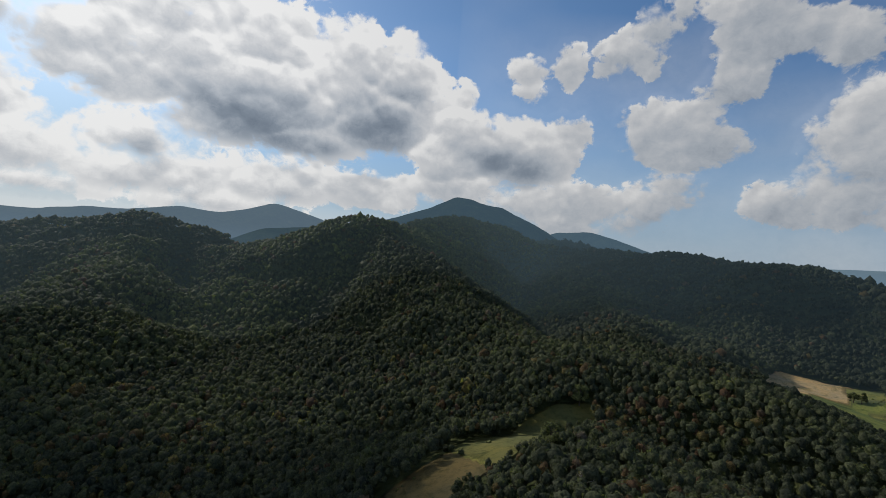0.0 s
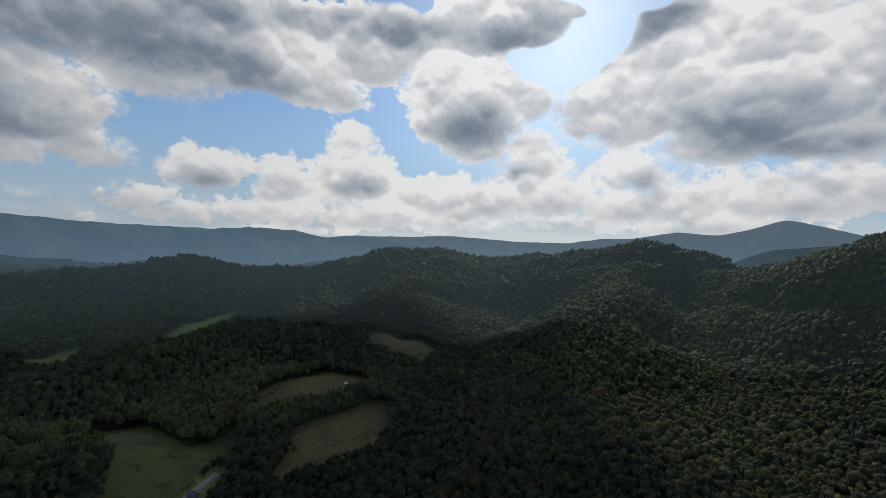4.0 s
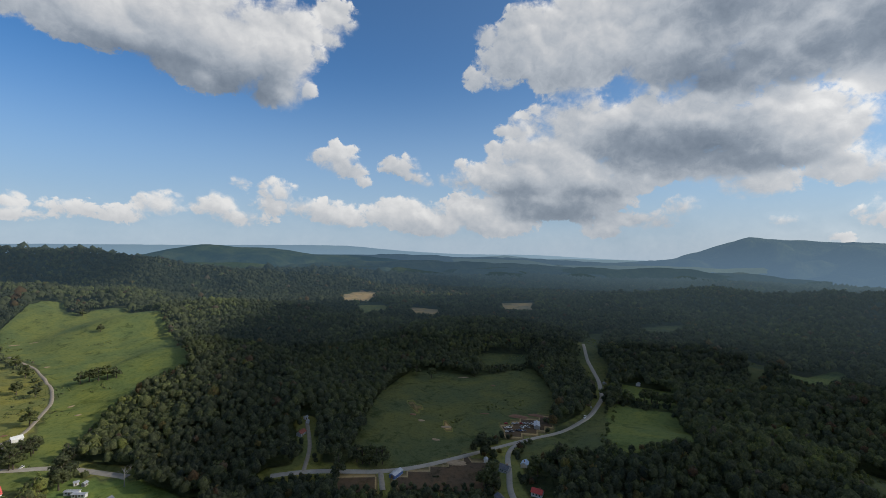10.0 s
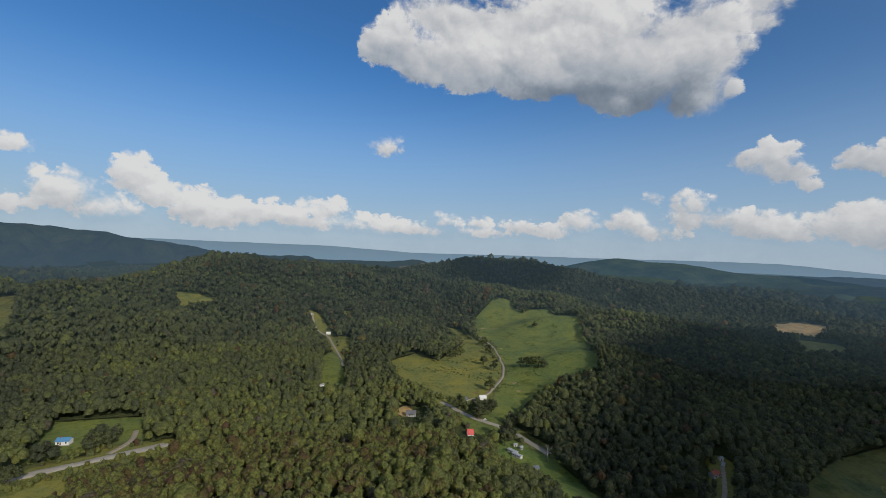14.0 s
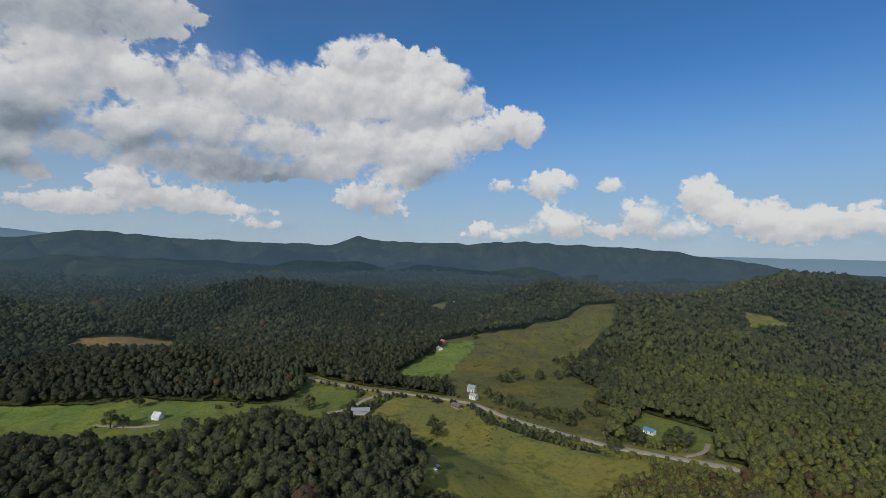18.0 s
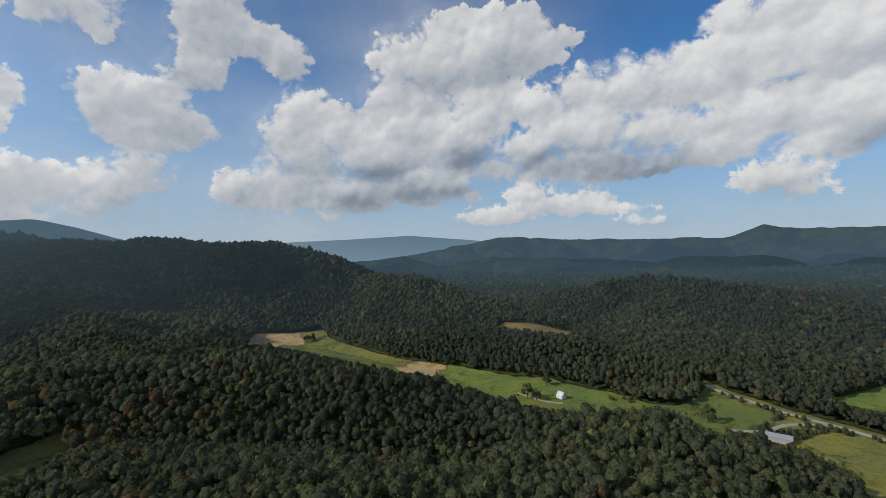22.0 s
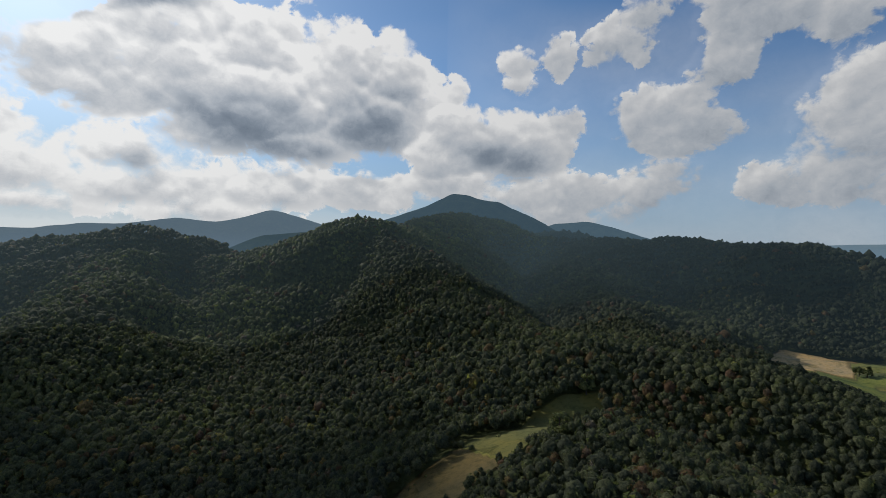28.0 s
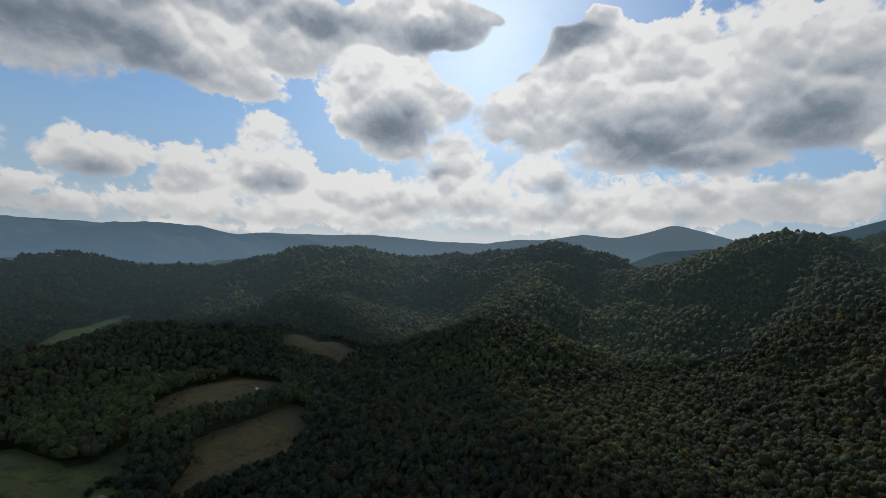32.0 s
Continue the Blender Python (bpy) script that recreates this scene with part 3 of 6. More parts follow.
way("road", 5.2, (238, -289), (263, -258), (282, -230), (319, -202), (364, -171), (402, -158), (424, -131), (454, -87), (468, -61), (480, -46), (502, -4))
way("road", 3.8, (450, -86), (442, -58), (412, -40), (408, -17))
way("road", 4.4, (59, -432), (27, -399), (-4, -382), (-36, -340))
way("drive", 2.6, (36, -443), (17, -462), (1, -538), (1, -582), (16, -696), (43, -781))
way("drive", 2.8, (358, -786), (322, -728), (284, -692), (213, -563), (195, -527))
way("drive", 3.2, (423, 160), (408, 124), (413, 112))
way("drive", 3.2, (262, -267), (262, -289), (275, -304))
way("road", 5.0, (284, -234), (253, -267), (235, -289))


# ---- ground ----
def ground():
    x, y, z = GRID_X.copy(), GRID_Y.copy(), GRID_Z
    deep, tone = np.full(x.shape, -1e3), np.full(x.shape, 0.3)
    for kind, poly in FIELDS:
        d = off_line(np.vstack([poly, poly[:1]]), x, y)
        d = np.where(inside(poly, x, y), d, -d)
        own = (d > deep) | (d > 0)
        deep[own], tone[own] = d[own], TONES[kind]
    for kind, width, line in WAYS:
        d = width * 0.5 + 4.0 - off_line(line, x, y)
        own = (d > deep) & (deep < 0)
        deep[own], tone[own] = d[own], 0.5
    meadow = np.clip(0.5 + (deep + 4) / 24, 0, 1)
    rows, n = x.shape
    i = np.arange(rows - 1)[:, None] * n + np.arange(n)[None, :]
    j = np.arange(rows - 1)[:, None] * n + (np.arange(n)[None, :] + 1) % n
    quads = np.stack([i, j, j + n, i + n], -1).reshape(-1, 4)
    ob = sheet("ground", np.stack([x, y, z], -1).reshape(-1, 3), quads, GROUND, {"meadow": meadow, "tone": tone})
    return tagged(ob, "rolling valley ground of meadow grass and forest floor", "ground", kind="structure")


ground()


def ribbon(name, width, line, material, lift=0.35):
    """A road draped over the ground, with a low crown and soft shoulders."""
    pts = [line[0]]
    for a, b in zip(line, line[1:]):
        k = max(1, int(np.hypot(*(b - a)) / 5))
        pts += [a + (b - a) * s / k for s in range(1, k + 1)]
    pts = np.array(pts)
    for _ in range(6):
        pts[1:-1] = (pts[:-2] + 2 * pts[1:-1] + pts[2:]) / 4
    way_dir = np.gradient(pts, axis=0)
    way_dir /= np.hypot(way_dir[:, 0], way_dir[:, 1])[:, None] + 1e-9
    side = np.stack([-way_dir[:, 1], way_dir[:, 0]], 1)
    cols = []
    mid = ground_at(pts[:, 0], pts[:, 1])
    for off, drop in ((-0.62, -0.5), (-0.5, 0.0), (0.0, 0.08), (0.5, 0.0), (0.62, -0.5)):
        p = pts + side * off * width
        z = np.maximum(ground_at(p[:, 0], p[:, 1]), mid - 0.3) + lift + drop
        cols.append(np.column_stack([p, z]))
    n = len(pts)
    grid = np.stack(cols, 1).reshape(-1, 3)
    i = np.arange(n - 1)[:, None] * 5 + np.arange(4)[None, :]
    return sheet(name, grid, np.stack([i, i + 1, i + 6, i + 5], -1).reshape(-1, 4), material)


for kind, width, line in WAYS:
    if kind == "road":
        tagged(ribbon("road", width, line, ASPHALT), "narrow pale worn asphalt country road in the valley", "road", kind="structure")
    else:
        tagged(ribbon("farm_track", width, line, GRAVEL), "unpaved gravel farm track between the fields", "track", kind="structure")


# ---- far ranges ----
def far_range(name, label, haze, air, depth, rough, *crest):
    """A far mountain range: its crest as (bearing, distance, height), its slope towards the valley, with spurs."""
    crest = np.array(crest, float)
    az = np.arange(crest[0, 0], crest[-1, 0] + 0.01, 0.25)
    # soft curve through the crest's corners
    def along(col):
        v = np.interp(az, crest[:, 0], crest[:, col])
        k = np.array([1, 2, 3, 2, 1]) / 9
        return np.convolve(np.pad(v, 2, mode="edge"), k, "valid")
    dist, top = along(1), along(2)
    steps = np.concatenate([np.linspace(0, 1, 26), [1.12, 1.3]])
    u, a = np.meshgrid(steps, np.radians(az), indexing="ij")
    r = dist[None, :] + depth * (u - 1)
    x, y = -np.sin(a) * r, np.cos(a) * r
    base = 3 + 16 * np.clip((r - 1000) / 2600, 0, 1) - 20
    fall = np.where(u <= 1, u ** 1.35, 1 - (u - 1) * 2.2)
    spurs = 2.4 * rolling(x, y, 300, 61) * rough * np.sin(np.clip(u, 0, 1) * math.pi) ** 0.8 + rolling(x, y, 150, 67) * rough * 0.2 * np.clip(1 - u, 0, 1)
    z = base + (top[None, :] - base) * fall + spurs
    z = np.where(u <= 1, np.minimum(z, top[None, :] - (1 - u) * (top[None, :] - base) * 0.35), z)
    z = z + rolling(x, y, 90, 69) * rough * 0.10
    rows, n = x.shape
    i = np.arange(rows - 1)[:, None] * n + np.arange(n - 1)[None, :]
    quads = np.stack([i, i + 1, i + n + 1, i + n], -1).reshape(-1, 4)
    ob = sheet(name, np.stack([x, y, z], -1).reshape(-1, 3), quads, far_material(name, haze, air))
    return tagged(ob, label, "mountains", kind="structure")


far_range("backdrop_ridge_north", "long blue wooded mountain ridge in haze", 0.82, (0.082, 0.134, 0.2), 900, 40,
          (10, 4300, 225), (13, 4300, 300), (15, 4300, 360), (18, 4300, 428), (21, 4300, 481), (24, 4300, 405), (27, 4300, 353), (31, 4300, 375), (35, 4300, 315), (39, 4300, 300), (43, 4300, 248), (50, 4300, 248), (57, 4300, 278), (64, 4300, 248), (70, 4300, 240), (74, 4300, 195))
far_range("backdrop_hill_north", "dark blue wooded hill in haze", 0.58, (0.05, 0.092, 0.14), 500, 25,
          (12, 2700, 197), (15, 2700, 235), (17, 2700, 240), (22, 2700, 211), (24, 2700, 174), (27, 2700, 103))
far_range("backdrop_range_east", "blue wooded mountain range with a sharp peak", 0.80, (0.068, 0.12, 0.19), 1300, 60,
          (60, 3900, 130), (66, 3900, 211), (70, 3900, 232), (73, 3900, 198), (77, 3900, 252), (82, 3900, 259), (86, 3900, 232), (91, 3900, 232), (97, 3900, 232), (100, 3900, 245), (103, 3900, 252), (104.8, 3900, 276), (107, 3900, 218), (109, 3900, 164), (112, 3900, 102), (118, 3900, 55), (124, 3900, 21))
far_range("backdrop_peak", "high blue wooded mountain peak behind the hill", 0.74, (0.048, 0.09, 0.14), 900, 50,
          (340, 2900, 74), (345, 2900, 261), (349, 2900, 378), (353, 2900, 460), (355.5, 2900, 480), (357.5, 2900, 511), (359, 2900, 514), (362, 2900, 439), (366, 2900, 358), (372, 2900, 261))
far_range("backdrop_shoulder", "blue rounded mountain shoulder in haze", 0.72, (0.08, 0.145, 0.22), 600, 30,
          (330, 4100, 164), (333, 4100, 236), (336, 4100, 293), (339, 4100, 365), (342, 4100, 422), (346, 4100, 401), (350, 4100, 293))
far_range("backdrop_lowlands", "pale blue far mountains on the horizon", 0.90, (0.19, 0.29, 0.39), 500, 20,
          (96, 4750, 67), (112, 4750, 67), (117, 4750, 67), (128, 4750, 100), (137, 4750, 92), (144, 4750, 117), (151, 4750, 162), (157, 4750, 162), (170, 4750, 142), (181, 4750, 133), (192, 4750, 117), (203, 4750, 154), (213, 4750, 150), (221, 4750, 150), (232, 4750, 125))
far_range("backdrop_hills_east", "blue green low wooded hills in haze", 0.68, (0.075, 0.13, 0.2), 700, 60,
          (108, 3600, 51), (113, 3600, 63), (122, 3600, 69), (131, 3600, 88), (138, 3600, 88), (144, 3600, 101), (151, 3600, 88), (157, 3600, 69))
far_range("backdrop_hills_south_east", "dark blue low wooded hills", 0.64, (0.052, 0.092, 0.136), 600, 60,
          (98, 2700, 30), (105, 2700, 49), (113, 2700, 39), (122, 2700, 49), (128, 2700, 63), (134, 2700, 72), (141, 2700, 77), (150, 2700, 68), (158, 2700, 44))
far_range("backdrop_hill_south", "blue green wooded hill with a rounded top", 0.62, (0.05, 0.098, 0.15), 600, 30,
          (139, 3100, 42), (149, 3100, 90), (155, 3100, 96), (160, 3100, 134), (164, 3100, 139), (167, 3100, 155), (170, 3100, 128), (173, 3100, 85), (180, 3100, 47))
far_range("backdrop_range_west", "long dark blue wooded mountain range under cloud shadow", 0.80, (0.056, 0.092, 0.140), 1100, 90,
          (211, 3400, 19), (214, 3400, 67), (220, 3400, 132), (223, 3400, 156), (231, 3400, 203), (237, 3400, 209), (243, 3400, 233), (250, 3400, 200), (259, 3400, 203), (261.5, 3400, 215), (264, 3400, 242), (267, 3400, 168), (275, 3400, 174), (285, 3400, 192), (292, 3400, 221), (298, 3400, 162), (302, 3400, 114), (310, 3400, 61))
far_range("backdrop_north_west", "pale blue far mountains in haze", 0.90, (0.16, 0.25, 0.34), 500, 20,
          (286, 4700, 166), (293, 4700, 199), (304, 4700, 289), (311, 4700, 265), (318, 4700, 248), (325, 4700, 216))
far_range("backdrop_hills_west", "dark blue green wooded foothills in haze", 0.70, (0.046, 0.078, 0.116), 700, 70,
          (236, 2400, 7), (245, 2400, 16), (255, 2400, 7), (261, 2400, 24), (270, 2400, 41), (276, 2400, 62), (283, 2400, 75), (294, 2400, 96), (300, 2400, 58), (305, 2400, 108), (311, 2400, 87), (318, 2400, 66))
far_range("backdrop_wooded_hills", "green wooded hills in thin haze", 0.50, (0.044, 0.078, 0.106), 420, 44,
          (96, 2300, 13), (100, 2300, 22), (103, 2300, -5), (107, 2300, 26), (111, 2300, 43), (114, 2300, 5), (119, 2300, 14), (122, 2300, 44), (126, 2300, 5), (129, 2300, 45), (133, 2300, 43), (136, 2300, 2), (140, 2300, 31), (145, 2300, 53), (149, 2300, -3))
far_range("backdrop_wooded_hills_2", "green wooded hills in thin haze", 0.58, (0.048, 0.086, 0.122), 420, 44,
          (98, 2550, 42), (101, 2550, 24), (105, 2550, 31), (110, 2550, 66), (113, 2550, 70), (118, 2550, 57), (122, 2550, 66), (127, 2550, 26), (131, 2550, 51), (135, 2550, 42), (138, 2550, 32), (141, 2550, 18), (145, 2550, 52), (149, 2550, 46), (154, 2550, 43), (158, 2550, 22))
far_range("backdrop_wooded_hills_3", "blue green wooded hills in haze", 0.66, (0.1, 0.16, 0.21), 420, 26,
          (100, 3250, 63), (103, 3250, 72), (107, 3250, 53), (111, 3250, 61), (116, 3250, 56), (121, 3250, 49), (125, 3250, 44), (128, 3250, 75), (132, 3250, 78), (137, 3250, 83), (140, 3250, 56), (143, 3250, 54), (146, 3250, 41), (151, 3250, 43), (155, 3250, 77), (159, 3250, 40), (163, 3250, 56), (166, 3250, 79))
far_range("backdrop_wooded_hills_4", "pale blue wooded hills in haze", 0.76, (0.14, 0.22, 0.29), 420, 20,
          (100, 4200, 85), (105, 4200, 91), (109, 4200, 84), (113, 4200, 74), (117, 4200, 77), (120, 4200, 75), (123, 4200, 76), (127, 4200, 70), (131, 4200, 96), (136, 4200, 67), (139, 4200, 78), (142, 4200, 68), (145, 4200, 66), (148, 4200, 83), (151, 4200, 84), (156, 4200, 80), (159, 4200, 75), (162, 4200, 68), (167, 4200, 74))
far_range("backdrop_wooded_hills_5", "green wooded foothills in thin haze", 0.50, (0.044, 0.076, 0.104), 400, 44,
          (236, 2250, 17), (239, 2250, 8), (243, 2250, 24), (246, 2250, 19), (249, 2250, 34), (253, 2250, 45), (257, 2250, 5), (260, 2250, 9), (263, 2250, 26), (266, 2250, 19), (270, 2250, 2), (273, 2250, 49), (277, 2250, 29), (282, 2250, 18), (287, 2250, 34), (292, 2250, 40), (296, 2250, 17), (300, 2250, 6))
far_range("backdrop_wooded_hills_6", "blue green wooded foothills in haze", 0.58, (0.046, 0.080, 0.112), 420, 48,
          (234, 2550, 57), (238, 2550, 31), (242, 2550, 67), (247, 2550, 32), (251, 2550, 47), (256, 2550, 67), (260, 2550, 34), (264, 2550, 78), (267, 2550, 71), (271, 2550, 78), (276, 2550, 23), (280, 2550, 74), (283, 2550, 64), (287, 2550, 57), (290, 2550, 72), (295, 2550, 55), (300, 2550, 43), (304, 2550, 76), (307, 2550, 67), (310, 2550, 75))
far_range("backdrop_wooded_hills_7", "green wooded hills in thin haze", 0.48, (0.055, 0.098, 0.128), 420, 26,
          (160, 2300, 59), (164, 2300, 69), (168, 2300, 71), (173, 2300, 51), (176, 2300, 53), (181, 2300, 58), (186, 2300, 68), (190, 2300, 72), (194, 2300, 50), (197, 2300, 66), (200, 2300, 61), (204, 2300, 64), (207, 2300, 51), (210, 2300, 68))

# ---- cloud layer ----
CLOUDS, BELLIES, SHADES = [], [], []


def cloud(*puffs):
    """A heap of cloud: its large puffs as (bearing, angle up, half width, half height) in degrees."""
    CLOUDS.append(puffs)


def belly(bearing, up, half_wide, half_high):
    """The shaded underside of a cloud, painted grey."""
    BELLIES.append((bearing, up, half_wide, half_high))


def overhead(*rim):
    """An added cloud beside the sun, shaped by the ground that it should keep from the sun: (bearing, distance)."""
    SHADES.append(np.array([spot(*p)[:2] for p in rim]))


cloud((36.1, 16.1, 7.3, 3.1), (30.9, 19.8, 5.7, 4.3), (22.6, 21.7, 5.9, 4.4), (21.1, 17.9, 9.5, 5.2), (12.4, 21.3, 6.1, 4.1), (6.7, 19.9, 5.3, 4.5), (8.8, 16.0, 7.5, 4.7), (25.3, 14.4, 8.1, 3.3), (18.2, 12.6, 8.4, 2.8), (38.0, 20.7, 4.0, 2.9), (28.1, 12.2, 6.7, 2.0))
cloud((359.7, 13.7, 4.6, 4.6), (354.4, 13.3, 4.3, 3.5), (350.7, 12.4, 4.7, 3.8), (359.0, 18.8, 1.9, 1.9))
cloud((30.8, 6.6, 6.6, 2.8), (21.0, 6.9, 8.5, 2.8), (10.2, 7.0, 8.5, 2.5), (359.7, 8.3, 6.7, 2.4), (343.9, 7.5, 5.8, 2.1), (349.5, 6.5, 5.9, 1.9), (28.0, 3.9, 9.5, 1.8), (37.3, 9.6, 3.1, 2.3), (34.1, 9.2, 3.2, 2.3))
cloud((34.9, 26.3, 8.0, 3.3), (21.2, 28.8, 7.5, 1.4), (39.9, 23.9, 4.4, 3.3), (30.9, 24.6, 3.7, 2.3))
belly(9.5, 16.0, 5.5, 4.3)
belly(25.3, 14.4, 7.4, 2.7)
belly(21.0, 11.5, 8.4, 1.7)
belly(353.8, 11.7, 3.7, 1.6)
belly(13.8, 8.4, 7.8, 1.4)
belly(33.0, 26.1, 4.7, 2.2)
cloud((55.9, 17.4, 7.5, 5.2), (59.0, 20.4, 4.7, 3.1), (52.5, 20.3, 5.4, 3.2), (48.0, 18.6, 3.4, 3.2), (60.1, 15.7, 3.4, 2.6), (54.2, 13.5, 4.9, 2.7), (47.6, 12.6, 4.2, 2.8), (49.6, 9.7, 3.6, 1.4), (45.3, 10.6, 2.8, 2.1), (40.2, 18.1, 4.6, 3.9), (37.1, 14.2, 3.9, 2.0), (42.1, 15.5, 2.7, 2.0))
cloud((91.3, 17.7, 7.0, 3.0), (94.2, 18.7, 7.5, 2.8), (82.7, 20.8, 7.4, 3.7), (76.3, 19.5, 6.2, 3.5), (68.9, 22.7, 6.1, 3.5), (65.1, 25.7, 7.4, 3.4), (87.5, 16.0, 2.7, 1.3), (71.8, 17.4, 3.0, 1.5), (74.3, 25.1, 11.1, 2.2), (52.2, 25.8, 9.0, 3.5), (45.2, 27.8, 7.5, 3.4), (38.0, 26.0, 6.1, 4.0), (32.2, 27.3, 5.1, 3.3), (59.6, 27.5, 9.3, 2.2))
cloud((96.6, 12.1, 0.9, 1.9), (95.2, 8.1, 1.9, 1.5))
cloud((86.5, 7.7, 4.1, 2.2), (88.9, 8.4, 1.8, 1.4), (83.6, 9.0, 1.8, 1.3), (78.5, 7.4, 3.4, 2.5), (79.7, 9.1, 1.9, 1.2), (80.1, 5.9, 2.2, 1.6))
cloud((70.2, 12.8, 2.8, 1.8), (68.2, 12.1, 1.6, 0.8), (69.2, 8.6, 4.9, 3.0), (73.1, 8.8, 2.5, 1.8), (71.7, 6.3, 3.8, 1.7))
cloud((92.6, 4.1, 3.7, 1.5), (94.6, 3.6, 1.9, 1.0), (88.6, 3.0, 5.5, 1.4), (82.2, 3.5, 4.3, 1.4), (75.9, 3.5, 6.0, 1.6), (67.6, 4.0, 7.3, 1.9), (58.0, 6.6, 5.7, 2.8), (62.3, 6.6, 3.5, 2.0), (53.7, 6.5, 6.4, 2.8), (45.0, 7.1, 7.0, 2.8), (36.6, 6.1, 7.3, 2.4), (57.8, 3.4, 9.9, 1.6), (43.4, 4.0, 9.8, 1.6), (76.4, 1.5, 7.1, 0.8))
cloud((34.8, 9.6, 3.6, 2.4), (36.9, 10.5, 2.0, 1.2), (32.7, 7.9, 1.9, 1.7))
belly(55.4, 15.5, 4.5, 3.0)
belly(49.5, 9.3, 3.6, 1.4)
belly(69.2, 26.1, 13.9, 2.5)
belly(89.2, 19.9, 9.4, 2.5)
belly(82.5, 18.1, 4.5, 2.2)
belly(50.7, 25.3, 5.2, 2.4)
belly(34.0, 25.8, 3.5, 3.4)
belly(93.5, 19.4, 5.7, 1.9)
belly(34.1, 8.6, 2.0, 1.7)
belly(87.0, 6.7, 2.9, 0.9)
belly(69.8, 7.2, 3.9, 0.9)
cloud((128.8, 24.1, 5.4, 4.0), (123.2, 22.4, 7.0, 4.2), (119.2, 26.3, 9.5, 3.4), (111.8, 22.6, 8.6, 4.9), (104.8, 25.6, 9.5, 4.7), (101.0, 20.1, 9.1, 3.8), (92.3, 21.5, 8.3, 5.3), (90.9, 16.5, 5.4, 2.2), (85.2, 24.0, 6.8, 4.3), (107.3, 18.2, 6.1, 2.6))
cloud((132.0, 21.8, 1.8, 2.3), (135.1, 20.7, 1.4, 1.2), (131.3, 20.2, 1.8, 0.9))
cloud((123.0, 15.8, 6.0, 2.3), (128.4, 14.6, 3.2, 1.6), (118.6, 13.8, 7.6, 4.1), (111.4, 13.5, 9.1, 4.1), (104.2, 12.9, 7.6, 3.7), (99.9, 12.3, 4.0, 3.4), (115.6, 10.5, 7.7, 2.8), (107.6, 10.1, 7.7, 2.4))
cloud((103.9, 7.4, 3.5, 1.4), (97.1, 8.5, 2.3, 1.7), (94.7, 8.5, 1.4, 1.2))
cloud((125.6, 11.9, 7.3, 3.4), (128.2, 9.0, 7.2, 3.4), (122.7, 8.7, 6.9, 3.5), (133.4, 9.1, 4.9, 2.0), (136.4, 8.5, 3.0, 1.3), (128.0, 5.9, 7.9, 2.4), (121.9, 5.9, 6.3, 2.5), (117.0, 8.3, 3.5, 2.1))
cloud((143.6, 5.2, 2.3, 1.2), (140.9, 3.3, 5.0, 1.8), (136.9, 4.9, 3.3, 2.3), (134.4, 4.1, 3.1, 2.0), (131.9, 2.9, 4.5, 1.2), (115.3, 3.8, 5.7, 1.4), (118.9, 2.5, 2.8, 1.0), (111.0, 5.0, 1.8, 1.3))
cloud((101.7, 3.4, 1.7, 0.6), (97.8, 1.9, 1.4, 0.6))
belly(106.6, 18.9, 8.7, 3.2)
belly(97.6, 21.2, 7.5, 3.7)
belly(88.1, 24.4, 6.6, 3.3)
belly(108.3, 25.7, 6.5, 2.9)
belly(111.3, 12.1, 9.1, 3.5)
belly(104.0, 9.5, 5.6, 1.5)
belly(115.8, 13.9, 4.2, 2.0)
belly(125.3, 4.7, 6.8, 1.5)
belly(129.4, 6.8, 3.3, 1.7)
belly(120.5, 6.7, 3.5, 1.4)
cloud((195.5, 24.4, 4.8, 3.4), (191.3, 23.2, 5.7, 3.6), (185.7, 23.2, 6.5, 4.3), (178.4, 23.0, 7.3, 4.9), (171.3, 23.6, 7.8, 5.4), (164.2, 21.6, 6.9, 4.9), (160.2, 22.5, 5.4, 5.3), (160.1, 18.3, 4.3, 2.8), (166.8, 19.2, 5.9, 2.9), (157.8, 25.1, 4.6, 2.8), (154.2, 26.3, 2.4, 1.9), (174.3, 27.2, 12.6, 3.4), (189.4, 27.5, 8.6, 2.8))
cloud((196.0, 12.7, 1.8, 1.1))
cloud((152.4, 10.6, 2.6, 1.6), (154.8, 10.7, 1.2, 0.6), (151.2, 9.6, 2.0, 1.0), (149.2, 8.0, 0.9, 0.6))
cloud((144.6, 10.2, 2.2, 1.3), (142.6, 8.9, 1.4, 1.0), (141.2, 8.2, 0.7, 0.5), (142.9, 11.2, 0.7, 0.3))
cloud((217.5, 4.1, 2.0, 1.8), (216.6, 5.4, 1.1, 0.8), (215.6, 2.9, 4.2, 1.3), (213.3, 3.7, 2.4, 1.5), (210.2, 3.7, 2.9, 1.3), (207.5, 3.3, 2.8, 1.4), (203.5, 4.6, 2.7, 1.3), (202.3, 5.3, 1.3, 0.8), (205.2, 2.8, 3.5, 1.0), (199.8, 2.8, 3.1, 0.9), (195.2, 2.9, 4.0, 1.2), (198.5, 3.6, 1.6, 0.9), (191.8, 2.6, 4.8, 0.9), (188.4, 3.6, 2.5, 1.1))
cloud((183.8, 3.7, 1.6, 0.9), (183.4, 2.6, 3.6, 0.7), (178.3, 3.4, 3.6, 1.0), (175.4, 3.0, 2.9, 0.9), (171.5, 4.4, 2.1, 1.3), (173.3, 3.8, 1.4, 0.7), (165.9, 4.3, 2.4, 1.3), (163.5, 3.3, 4.0, 1.0), (159.3, 6.5, 1.8, 1.4), (159.6, 4.8, 2.9, 1.2), (156.4, 4.8, 2.5, 1.2), (153.3, 4.2, 2.9, 1.4), (151.0, 3.6, 2.8, 1.2), (163.6, 7.2, 0.9, 0.6))
